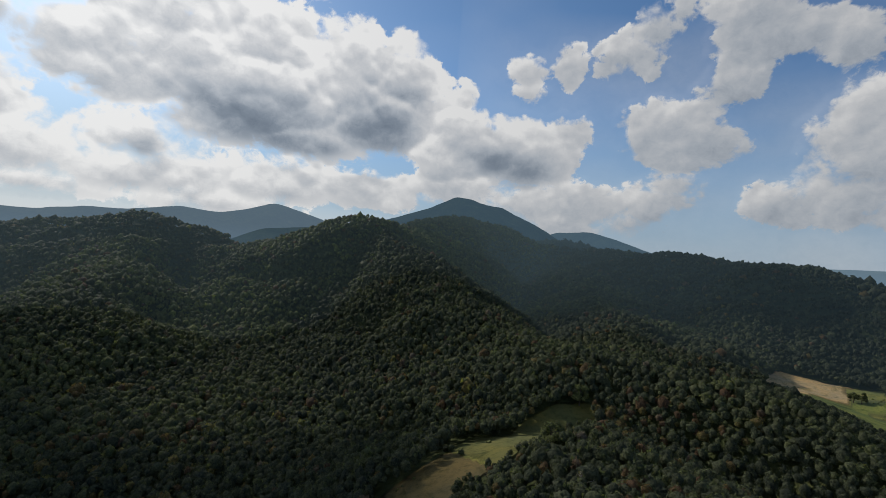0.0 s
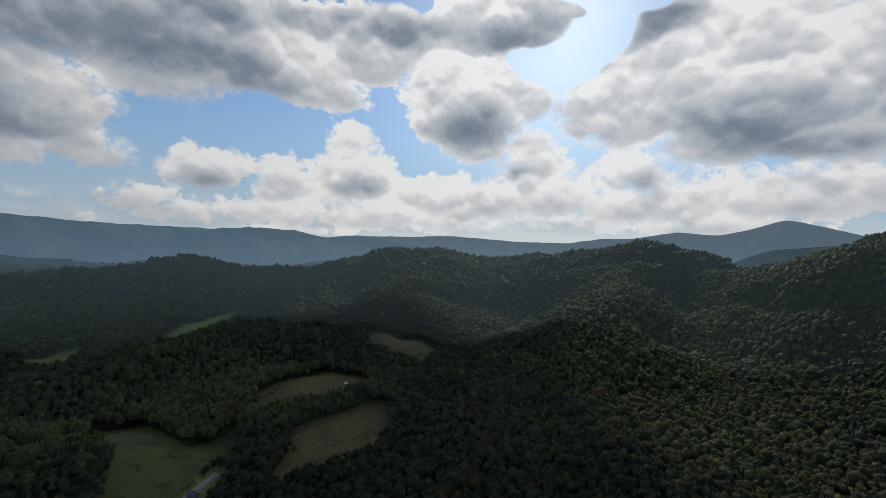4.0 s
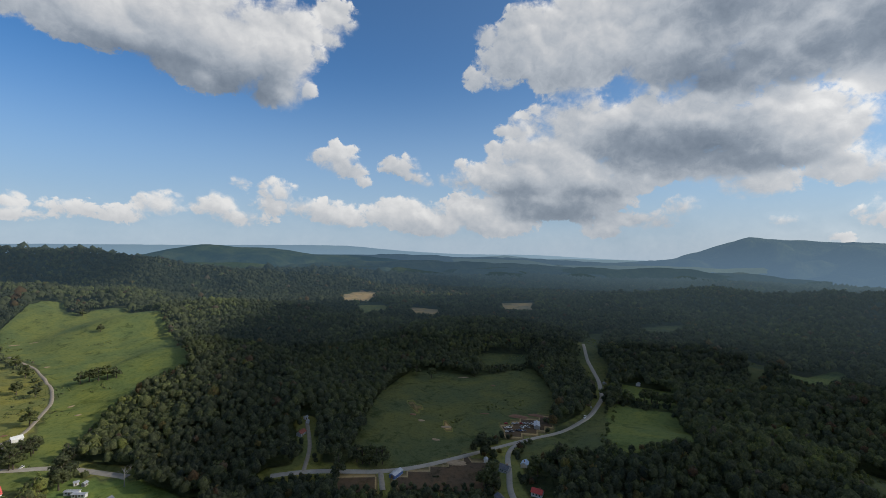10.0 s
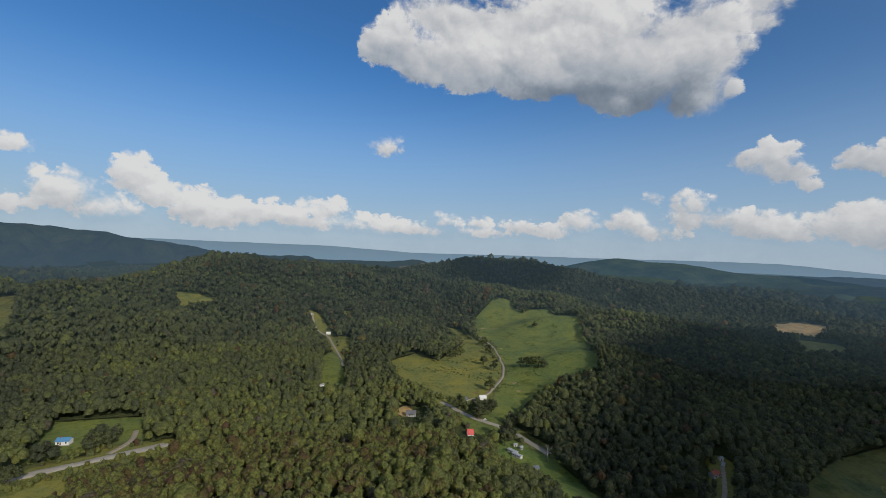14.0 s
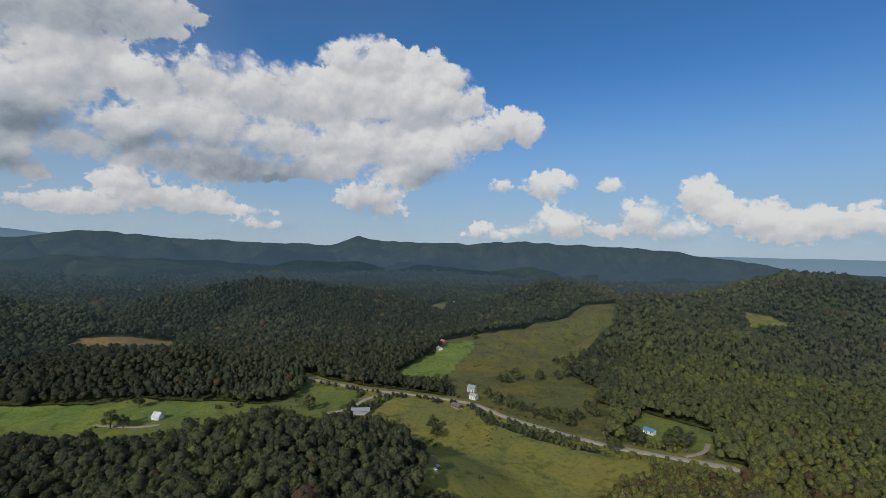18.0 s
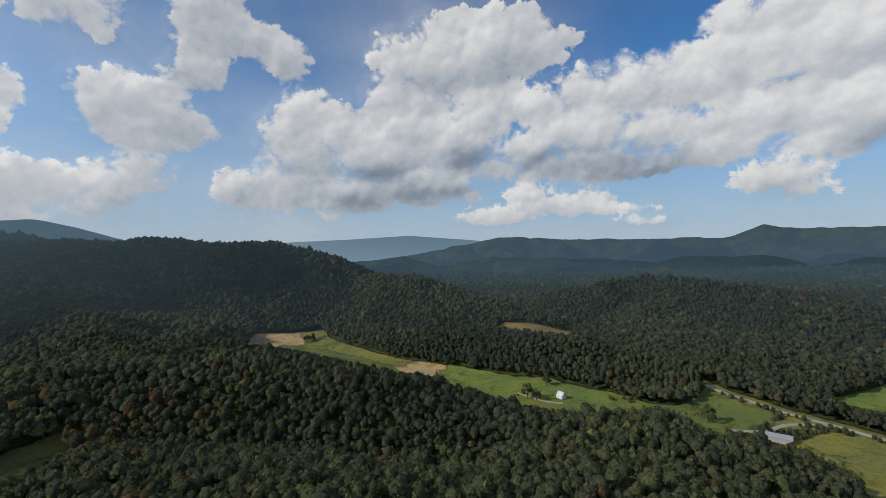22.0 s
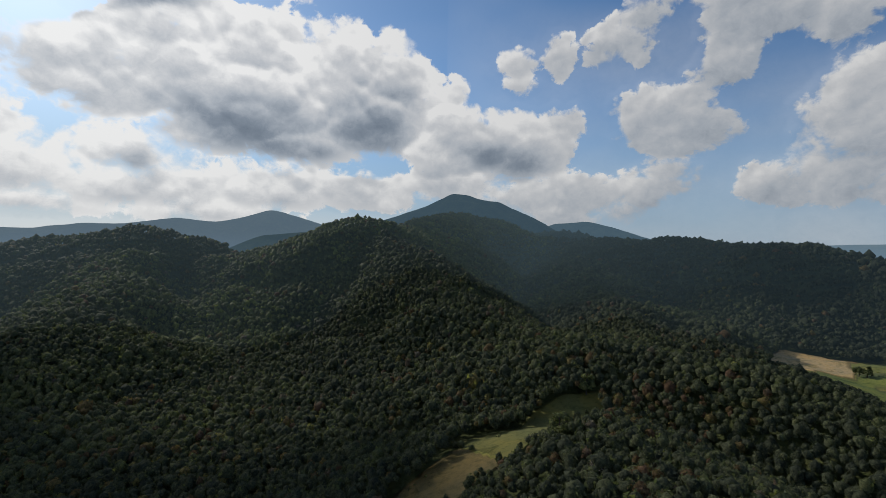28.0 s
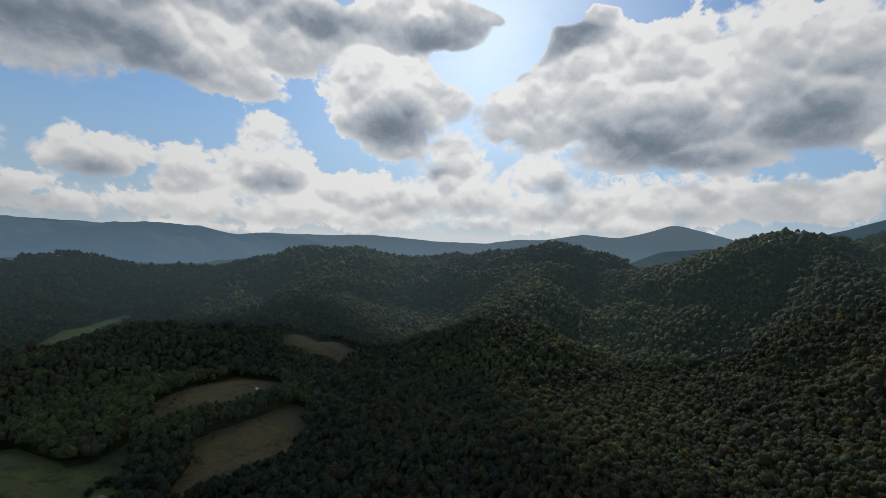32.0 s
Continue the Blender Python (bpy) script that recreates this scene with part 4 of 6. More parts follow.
cloud((147.2, 4.2, 2.4, 1.2), (145.1, 5.1, 2.5, 1.1), (142.2, 4.8, 2.8, 1.2), (145.1, 2.9, 3.0, 0.6))
belly(164.0, 17.5, 6.4, 2.2)
belly(172.5, 18.9, 7.4, 1.6)
cloud((238.2, 3.5, 3.0, 1.9), (241.0, 3.2, 1.8, 0.9), (233.5, 3.0, 2.5, 1.1), (229.1, 4.3, 3.0, 1.7), (225.9, 3.0, 3.2, 1.3), (223.6, 6.8, 2.1, 1.7), (224.4, 5.5, 1.8, 0.7), (220.8, 4.9, 2.4, 1.3))
cloud((248.2, 2.7, 1.3, 1.0), (243.5, 2.6, 2.1, 1.0), (250.5, 2.1, 1.0, 0.4), (246.2, 2.0, 1.7, 0.6))
cloud((286.1, 16.5, 4.0, 3.0), (281.8, 17.8, 4.8, 3.3), (276.0, 17.6, 6.2, 3.6), (270.2, 17.3, 5.4, 3.9), (265.7, 22.0, 3.2, 2.7), (261.6, 22.4, 3.7, 2.7), (256.9, 22.0, 3.6, 2.3), (252.6, 20.7, 2.5, 2.3), (263.8, 18.6, 7.1, 3.8), (256.5, 17.7, 6.1, 3.7), (250.3, 17.9, 2.8, 2.3), (249.9, 14.2, 3.9, 2.4), (245.9, 15.3, 3.1, 2.3), (243.3, 15.0, 1.7, 2.0), (282.0, 13.8, 8.3, 3.4), (273.3, 12.8, 8.4, 3.1), (264.1, 12.8, 8.7, 3.4), (255.5, 11.9, 6.2, 3.2), (258.2, 9.5, 4.5, 1.7), (289.1, 11.8, 4.0, 2.7), (279.3, 9.5, 8.5, 2.1), (267.7, 10.3, 5.5, 2.1))
cloud((263.0, 6.5, 3.7, 1.7), (261.0, 5.0, 2.7, 1.0))
cloud((285.2, 5.1, 5.6, 1.3), (282.4, 4.3, 3.6, 1.0), (292.2, 3.9, 4.0, 1.0), (294.8, 3.6, 3.3, 0.8), (275.2, 2.6, 3.6, 0.7), (288.6, 6.2, 2.7, 1.3), (276.6, 4.1, 2.9, 0.6))
cloud((240.6, 8.2, 2.8, 1.6), (241.6, 7.5, 1.7, 0.7), (237.8, 8.5, 1.2, 0.8))
cloud((245.9, 8.2, 1.6, 0.8))
cloud((233.0, 8.2, 1.3, 0.7))
cloud((316.8, 16.2, 3.2, 2.8), (318.6, 13.3, 3.1, 3.1), (313.8, 16.1, 4.0, 2.7), (311.0, 13.8, 4.8, 3.4), (307.5, 11.7, 5.7, 3.6), (316.1, 11.5, 4.6, 3.2), (303.0, 14.5, 6.2, 3.7), (298.9, 12.9, 6.6, 3.8), (294.3, 15.6, 3.8, 3.2), (317.9, 8.2, 4.0, 2.1), (320.2, 9.0, 2.2, 3.1), (310.3, 7.4, 7.0, 1.8), (302.1, 7.6, 6.4, 2.2), (297.8, 9.7, 3.7, 1.6), (293.2, 9.7, 3.9, 1.7), (310.3, 5.7, 5.5, 1.2), (313.7, 4.2, 1.4, 0.6), (317.2, 6.1, 3.7, 1.1))
cloud((305.7, 18.4, 3.1, 3.4), (304.4, 22.4, 3.7, 3.3), (299.7, 21.9, 5.1, 4.0), (294.0, 23.0, 5.4, 4.1), (289.8, 25.6, 4.3, 2.9), (297.0, 26.1, 5.7, 2.2), (287.9, 22.7, 3.2, 2.1), (285.0, 24.0, 2.6, 1.2), (301.7, 17.6, 5.1, 3.0), (292.9, 18.2, 3.2, 1.9))
cloud((318.6, 22.1, 2.2, 2.1), (317.0, 21.5, 1.0, 1.4), (320.2, 22.6, 1.4, 1.8))
belly(279.3, 9.5, 9.2, 2.1)
belly(273.6, 7.2, 5.0, 1.6)
belly(255.0, 8.9, 3.4, 1.3)
belly(285.7, 10.4, 4.8, 1.7)
belly(262.4, 4.7, 2.7, 0.6)
belly(302.1, 7.3, 7.6, 1.6)
belly(307.6, 9.3, 5.8, 1.2)
belly(295.8, 11.0, 3.8, 1.6)
belly(310.3, 6.0, 4.5, 1.2)
cloud((327.3, 26.0, 3.2, 3.2), (326.6, 23.7, 3.9, 2.7), (322.2, 23.8, 3.3, 2.1), (318.6, 22.5, 2.7, 1.8), (329.4, 27.6, 1.9, 1.7), (328.0, 19.9, 3.0, 2.2), (333.6, 16.5, 3.9, 2.6), (336.4, 14.4, 2.6, 2.3), (330.9, 14.0, 4.8, 2.7), (337.7, 16.8, 1.9, 1.6), (333.7, 13.2, 4.0, 2.0), (333.7, 9.4, 3.4, 1.5), (335.8, 7.0, 2.7, 2.8), (333.0, 7.7, 2.1, 1.4))
cloud((324.2, 7.5, 2.3, 2.0), (322.4, 6.1, 1.4, 1.1), (325.6, 8.7, 1.3, 0.8))
cloud((338.9, 24.0, 3.6, 2.3), (336.3, 26.0, 2.4, 2.0), (340.9, 22.6, 2.1, 1.2), (333.6, 27.6, 1.3, 1.9), (336.0, 21.9, 1.2, 1.0))
cloud((345.8, 23.0, 1.9, 2.5), (350.9, 22.6, 2.0, 1.6), (350.4, 20.0, 1.8, 1.2), (352.5, 23.3, 0.7, 0.6))
cloud((351.5, 12.4, 4.2, 2.7), (350.4, 14.9, 2.1, 2.3), (345.3, 15.5, 2.6, 1.8), (346.5, 12.9, 2.9, 2.5), (348.2, 10.9, 3.4, 1.5))
cloud((349.4, 6.8, 5.5, 1.9), (343.5, 6.7, 4.9, 2.3), (340.4, 7.5, 2.5, 1.3), (337.8, 4.9, 3.9, 1.5), (345.4, 4.7, 3.6, 1.6), (342.9, 3.8, 3.7, 1.0))
belly(350.4, 11.0, 3.2, 1.5)
# added clouds, mostly out of view, to shade the eastern valley, hilltops and far hills
overhead((344, 100), (347, 200), (354, 262), (0, 350), (8, 390), (18, 390), (28, 370), (36, 540), (44, 680), (54, 800), (64, 860), (80, 860), (90, 920), (100, 1080), (115, 1080), (130, 1150),
         (145, 1250), (155, 1050), (163, 860), (169, 700), (167, 480), (172, 300), (182, 90))
overhead((176, 1330), (190, 1350), (191, 1640), (176, 1620))
overhead((309, 1000), (318, 960), (322, 1250), (312, 1250))
overhead((240, 2300), (262, 2200), (285, 2400), (280, 2900), (250, 2900))
overhead((120, 1700), (140, 1800), (160, 2000), (150, 2600), (118, 2500))


def heaped(turns, ups):
    """Depth inside the rims in degrees, and the bulge towards the eye, of all cloud heaps on a grid of directions."""
    rim = np.full((len(ups), len(turns)), -3.0)
    bulge = np.zeros(rim.shape)
    step = turns[1] - turns[0]
    r = np.random.default_rng(29)

    def lay(bearing, up, wide, high, lift):
        span = (wide + 1.6) / max(math.cos(radians(up)), 0.4)
        j = np.arange(int((bearing - span) / step), int((bearing + span) / step) + 2)
        i0, i1 = np.searchsorted(ups, (up - high - 1.6, up + high + 1.6))
        if i1 <= i0:
            return
        du = (j * step - bearing)[None, :] * math.cos(radians(up)) / wide
        dv = (ups[i0:i1] - up)[:, None] / high
        d = np.sqrt(du * du + dv * dv)
        small = min(wide, high)
        cols = j % len(turns)
        rim[i0:i1, cols] = np.maximum(rim[i0:i1, cols], max(small, math.sqrt(2 * small) * 0.8) * (1 - d))
        bulge[i0:i1, cols] = np.maximum(bulge[i0:i1, cols], np.where(d < 1, lift + small * np.sqrt(np.clip(1 - d * d, 0, 1)), 0))

    for puffs in CLOUDS:
        for bearing, up, wide, high in puffs:
            grow = 0.96 + 0.09 * math.cos(radians(bearing - SUN_BEARING)) if high > 2.2 else 1.10
            wide, high = wide * grow, high * grow
            small = min(wide, high)
            lay(bearing, up, wide, high, 0.0)
            near = math.cos(radians(up))
            for k in range(22):
                a = r.uniform(-0.5, math.pi + 0.5) if k < 15 else r.uniform(0, 2 * math.pi)
                out = r.uniform(0.72, 1.0) if k < 12 else r.uniform(0.0, 0.75)
                s = small * r.uniform(0.2, 0.44)
                lift = small * math.sqrt(max(0.0, 1 - out * out)) * 0.85
                bb, uu = bearing + math.cos(a) * out * wide / near, up + math.sin(a) * out * high
                lay(bb, uu, s * r.uniform(1.0, 1.35), s, lift)
                if s > 0.7:
                    for _ in range(5):
                        c, o = r.uniform(-0.3, math.pi + 0.3), r.uniform(0.5, 1.0)
                        t = s * r.uniform(0.25, 0.42)
                        lay(bb + math.cos(c) * o * s / near, uu + math.sin(c) * o * s, t * 1.15, t, lift + s * math.sqrt(1 - o * o) * 0.8)
    return rim, bulge


def softened(v, n):
    """A box mean over n steps each way, round the horizon without a seam."""
    wide = np.concatenate([v[:, -n:], v, v[:, :n]], 1)
    tall = np.pad(wide, ((n, n), (0, 0)), mode="edge")
    total = np.cumsum(np.cumsum(np.pad(tall, ((1, 0), (1, 0))), 0), 1)
    k = 2 * n + 1
    return (total[k:, k:] - total[:-k, k:] - total[k:, :-k] + total[:-k, :-k]) / (k * k)


def cloud_layer():
    ups = np.concatenate([np.arange(-2.0, 34.0, 0.25), np.arange(34.0, 50.0, 0.5), np.linspace(50, 88, 16)])
    turns = np.arange(1440) * 0.25
    az, up = np.meshgrid(turns, ups)
    a, e = np.radians(az), np.radians(up)
    way_out = np.stack([-np.sin(a) * np.cos(e), np.cos(a) * np.cos(e), np.sin(e)], -1)
    radius = 4900.0
    pts = way_out * radius + np.array([0, 0, 150.0])
    rim, bulge = heaped(turns, ups)
    rim = np.maximum(rim, softened(np.clip(rim, -0.8, 2.0), 6) - 0.30)
    # cover round the sun is added or cleared by the ground to be shaded
    sun_dir = np.array(sun_way)
    foot = pts - sun_dir * ((pts[..., 2] - 40) / sun_dir[2])[..., None]
    shade_rim = np.full(az.shape, -400.0)
    for poly in SHADES:
        d = off_line(np.vstack([poly, poly[:1]]), foot[..., 0], foot[..., 1])
        shade_rim = np.maximum(shade_rim, np.where(inside(poly, foot[..., 0], foot[..., 1]), d, -d))
    gap = np.degrees(np.arccos(np.clip(way_out @ sun_dir, -1, 1)))
    ragged = 1.6 * rolling(az, up, 7, 57)
    high = np.maximum(np.clip((up + ragged - 28.0) / 2.5, 0, 1), np.clip((10 - gap + ragged) / 3, 0, 1))
    # cloud cleared right of the sun too, so light reaches the north-western hills
    high = np.maximum(high, np.clip((up + ragged - 25.8) / 2.0, 0, 1) * np.clip((az - 20) / 6, 0, 1) * np.clip((44 - az) / 2, 0, 1))
    beyond = 2.2 * rolling(az, up, 24, 53)
    near_sun = np.clip((46 - gap) / 8, 0, 1)
    above = np.clip(shade_rim / 45, -3, 3) * near_sun + beyond * (1 - near_sun)
    far_up = np.clip((up - 33) / 4, 0, 1)
    cover = rim * (1 - far_up) + beyond * far_up
    cover = cover * (1 - near_sun * high) + above * near_sun * high
    # painted into the glow: sunlit lobes, grey undersides, thin rims aglow against the sun
    left = np.stack([-np.cos(a), -np.sin(a), 0 * a], -1)
    upward = np.stack([np.sin(a) * np.sin(e), -np.cos(a) * np.sin(e), np.cos(e)], -1)

    def facing(h, steep):
        gu = (np.roll(h, -1, 1) - np.roll(h, 1, 1)) / (2 * 0.25 * np.maximum(np.cos(e), 0.3))
        gv = np.gradient(h, ups, axis=0)
        n = -way_out - steep * gu[..., None] * left - steep * gv[..., None] * upward
        return n / np.linalg.norm(n, axis=-1)[..., None]

    small, large = facing(softened(bulge, 1), 0.8), facing(softened(softened(bulge, 5), 5), 1.1)
    lit = 0.5 * np.clip(0.3 + 0.7 * (small @ sun_dir), 0, 1) + 0.5 * np.clip(0.3 + 0.7 * (large @ sun_dir), 0, 1)
    open_sky = 0.4 * small[..., 2] + 0.6 * large[..., 2]
    against = np.clip((way_out @ sun_dir - 0.35) / 0.5, 0, 1)
    deep = softened(np.clip(rim, 0, 5), 2)
    front = 0.60 + 0.42 * lit + 0.20 * open_sky
    back = 0.88 + 0.32 * small[..., 2] + 0.18 * large[..., 2] + 0.30 * np.exp(-deep / 1.6)
    grey = np.zeros(az.shape)
    for bearing, height_angle, wide, tall in BELLIES:
        du = ((az - bearing + 180) % 360 - 180) * np.cos(np.radians(height_angle)) / wide
        grey = np.maximum(grey, np.clip(1.35 - np.hypot(du, (up - height_angle) / tall), 0, 1))
    grey = softened(grey, 3)
    shade = front * (1 - against) + back * against - (0.38 + 0.02 * against) * grey
    glare = np.exp(-(gap / 42.0) ** 2)
    # white haze round the sun and along the horizon, painted as glowing veil
    veil = 0.20 * np.exp(-(gap / 17.0) ** 2) + 0.9 * np.exp(-(np.maximum(up, 0) / 4.5) ** 2) * (0.35 + 0.65 * np.exp(-(gap / 70.0) ** 2))
    # thin high streaks in the north-west
    thin = np.exp(-((((az - 318) + 180) % 360 - 180) / 34) ** 2) * np.clip(0.45 + 0.6 * rolling(az, up * 2.2, 16, 59), 0, 1)
    veil = np.maximum(veil, 0.62 * thin)
    rows, n = az.shape
    i = np.arange(rows - 1)[:, None] * n + np.arange(n)[None, :]
    j = np.arange(rows - 1)[:, None] * n + (np.arange(n)[None, :] + 1) % n
    quads = np.stack([i, i + n, j + n, j], -1).reshape(-1, 4)
    ob = sheet("cloud_layer", pts.reshape(-1, 3), quads, CLOUD, {"cover": cover, "shade": shade, "glare": glare, "veil": veil})
    return tagged(ob, "broken white cumulus clouds with grey bases in blue sky", "clouds", kind="structure")


cloud_layer()

# ---- forest ----
rng = np.random.default_rng(7)


def ball(levels, seed, rough):
    """A lumpy round crown, one unit in radius, as corners and triangles."""
    bm = bmesh.new()
    bmesh.ops.create_icosphere(bm, subdivisions=levels, radius=1.0)
    bm.verts.ensure_lookup_table()
    co = np.array([v.co[:] for v in bm.verts])
    tri = np.array([[v.index for v in f.verts] for f in bm.faces])
    bm.free()
    r = np.random.default_rng(seed)
    bumps = r.normal(size=(13, 3))
    bumps /= np.linalg.norm(bumps, axis=1)[:, None]
    swell = np.max(np.clip(co @ bumps.T, 0, 1) ** 5, axis=1)
    co = co * (1 - rough * 0.6 + rough * swell + rough * 0.18 * r.normal(size=len(co)))[:, None]
    return co, tri


def sprays(count, seed, size, low=-0.55):
    """Leafy sprays round a crown of one unit: small three-cornered blades, each its own way."""
    r = np.random.default_rng(seed)
    d = r.normal(size=(count * 3, 3))
    d /= np.linalg.norm(d, axis=1)[:, None]
    d = d[d[:, 2] > low][:count]
    n = d + 0.45 * r.normal(size=d.shape)
    n /= np.linalg.norm(n, axis=1)[:, None]
    t1 = np.cross(n, r.normal(size=d.shape))
    t1 /= np.linalg.norm(t1, axis=1)[:, None]
    t2 = np.cross(n, t1)
    at = d * r.uniform(0.88, 1.14, (len(d), 1))
    s = size * r.uniform(0.6, 1.35, (len(d), 1))
    co = np.stack([at + s * (math.cos(k) * t1 + math.sin(k) * t2) for k in (0.0, 2.1, 4.2)], 1).reshape(-1, 3)
    return co, np.arange(len(co)).reshape(-1, 3)


def crown_shape(kind, seed):
    """Crowns from full to plain: a lumpy heart set about with leafy sprays. Gives corners, triangles and a shift of tint."""
    count, size, level, low, rough = {"full": (26, 0.25, 1, -0.3, 0.46), "open": (12, 0.30, 1, -0.25, 0.44), "far": (4, 0.36, 1, 0.0, 0.40)}[kind]
    co, tri = ball(level, seed, rough)
    up = tri[np.mean(co[tri][:, :, 2], axis=1) > low]
    used = np.unique(up)
    back = np.zeros(len(co), int)
    back[used] = np.arange(len(used))
    co, tri = co[used], back[up]
    sco, stri = sprays(count, seed + 50, size, -0.1)
    r = np.random.default_rng(seed)
    shift = np.concatenate([r.normal(size=len(co)) * 0.05, np.repeat(r.normal(size=len(stri)) * 0.11 + 0.04, 3)])
    return np.concatenate([co, sco]), np.concatenate([tri, stri + len(co)]), shift


def open_ground(x, y, margin=0.0):
    """True where no tree stands: fields, ways and yards."""
    clear = np.zeros(x.shape, bool)
    for kind, poly in FIELDS:
        clear |= inside(poly, x, y)
    for kind, width, line in WAYS:
        clear |= off_line(line, x, y) < width * 0.5 + 3.5
    for hx, hy, hr in YARDS:
        clear |= np.hypot(x - hx, y - hy) < hr
    return clear


# clearings round the buildings: place and radius
YARDS = [(*p, r) for p, r in (
    ((-167, -235), 11), ((-226, -212), 8), ((-224, -193), 10), ((-237, -187), 10), ((-215, -160), 11), ((-197, -173), 8), ((-138, -315), 9),
    ((-149, -332), 6), ((-148, -326), 6), ((-304, -228), 12), ((-485, -229), 9), ((-459, -254), 8), ((-428, 157), 7), ((-283, 17), 9), ((20, -450), 10), ((27, -437), 8),
    ((37, -440), 8), ((25, -361), 13), ((-9, -336), 13), ((-12, -330), 13), ((-24, -313), 6), ((80, -390), 15), ((291, -709), 8), ((302, -751), 6),
    ((352, -774), 6), ((188, -446), 6), ((401, -48), 12), ((397, -137), 10), ((416, -161), 9), ((439, -168), 9), ((303, -273), 9), ((619, -185), 9), ((646, -199), 8),
    ((426, 117), 9), ((845, 225), 8), ((1001, 34), 7), ((1109, -367), 7))]


# where the valley is open, in a raster of small cells
CELL, HALF = 3.0, 420
OPEN_MAP = open_ground(*np.meshgrid((np.arange(2 * HALF + 1) - HALF) * CELL, (np.arange(2 * HALF + 1) - HALF) * CELL, indexing="ij"))


def hides_field(x, y):
    """True where a full-grown tree would hide a field or a way from the camera: only low brush is put there, to fit the
    view.
    """
    top = ground_at(x, y) + 13.0
    hides, landed = np.zeros(x.shape, bool), np.zeros(x.shape, bool)
    for k in np.concatenate([np.linspace(1.012, 1.3, 20), np.geomspace(1.33, 2.2, 14)]):
        landed |= 150 - (150 - top) * k <= ground_at(x * k, y * k)
        i, j = np.round(x * k / CELL).astype(int) + HALF, np.round(y * k / CELL).astype(int) + HALF
        on = (np.abs(i - HALF) < HALF) & (np.abs(j - HALF) < HALF)
        hides |= ~landed & on & OPEN_MAP[np.clip(i, 0, 2 * HALF), np.clip(j, 0, 2 * HALF)]
    return hides & (np.hypot(x, y) < 1230)


def stand(r0, r1, spacing, jitter=0.42):
    """Tree places between two distances, in a jittered lattice."""
    n = int(2 * r1 / spacing) + 2
    gx, gy = np.meshgrid(np.arange(n) - n / 2, np.arange(n) - n / 2)
    x = (gx + 0.5 * (np.arange(n)[:, None] % 2)) * spacing + rng.uniform(-jitter, jitter, gx.shape) * spacing
    y = gy * spacing + rng.uniform(-jitter, jitter, gx.shape) * spacing
    x, y = x.ravel(), y.ravel()
    r = np.hypot(x, y)
    keep = (r >= r0) & (r < r1)
    x, y = x[keep], y[keep]
    keep = ~open_ground(x, y)
    x, y = x[keep], y[keep]
    low = hides_field(x, y)
    keep = ~low | (rng.uniform(size=len(x)) < 0.75)
    return x[keep], y[keep], low[keep]


SLOPE_SEEN = np.maximum.accumulate((GRID_Z[1:] - 150) / RINGS[1:, None], axis=0)


def open_to_view(x, y):
    """True where trees show from the camera; slopes hidden from it are planted thinner."""
    r = np.maximum(np.hypot(x, y), 1.0)
    k = np.clip(np.searchsorted(RINGS[1:], r * 0.985) - 1, 0, len(RINGS) - 2)
    j = np.round((np.arctan2(-x, y) % (2 * math.pi)) * SPOKES / (2 * math.pi)).astype(int) % SPOKES
    return (ground_at(x, y) + 15 - 150) / r > SLOPE_SEEN[k, j] - 0.002


def tint_at(x, y, count):
    rust = np.clip(rolling(x, y, 260, 71) - 0.15, 0, 1) * 0.25
    # each hill has its own random tint, which sets overlapping hills apart
    stands = np.random.default_rng(19).uniform(-0.17, 0.17, len(RIDGES) + 1)
    t = 0.33 + stands[hill_at(x, y)] + 0.10 * rng.normal(size=count) + 0.10 * rolling(x, y, 60, 72) + 0.19 * rolling(x, y, 230, 73)
    odd = rng.uniform(size=count)
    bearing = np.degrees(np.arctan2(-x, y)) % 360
    # near southern woods: yellower crowns, brightened further to stand for strong sunlight
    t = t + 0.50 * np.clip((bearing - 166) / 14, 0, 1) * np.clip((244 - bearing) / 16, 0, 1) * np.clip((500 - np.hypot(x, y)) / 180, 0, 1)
    # farther woods: tint lowered in the west, raised in the south, to match brightness
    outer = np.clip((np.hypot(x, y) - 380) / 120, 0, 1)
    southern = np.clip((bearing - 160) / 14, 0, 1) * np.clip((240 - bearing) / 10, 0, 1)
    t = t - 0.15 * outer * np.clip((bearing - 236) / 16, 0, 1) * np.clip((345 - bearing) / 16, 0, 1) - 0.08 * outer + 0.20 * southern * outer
    t = np.clip(t, 0.04, 0.84)
    # a stand that has begun to turn, above the strip meadow
    rust = np.maximum(rust, 0.75 * np.clip(1.2 - np.hypot((x - 128) / 75, (y - 285) / 40), 0, 1))
    t = np.where(odd < 0.012 + rust * 0.5, rng.uniform(0.9, 0.98, count), t)
    return np.where(odd > 0.992, 1.0, t)


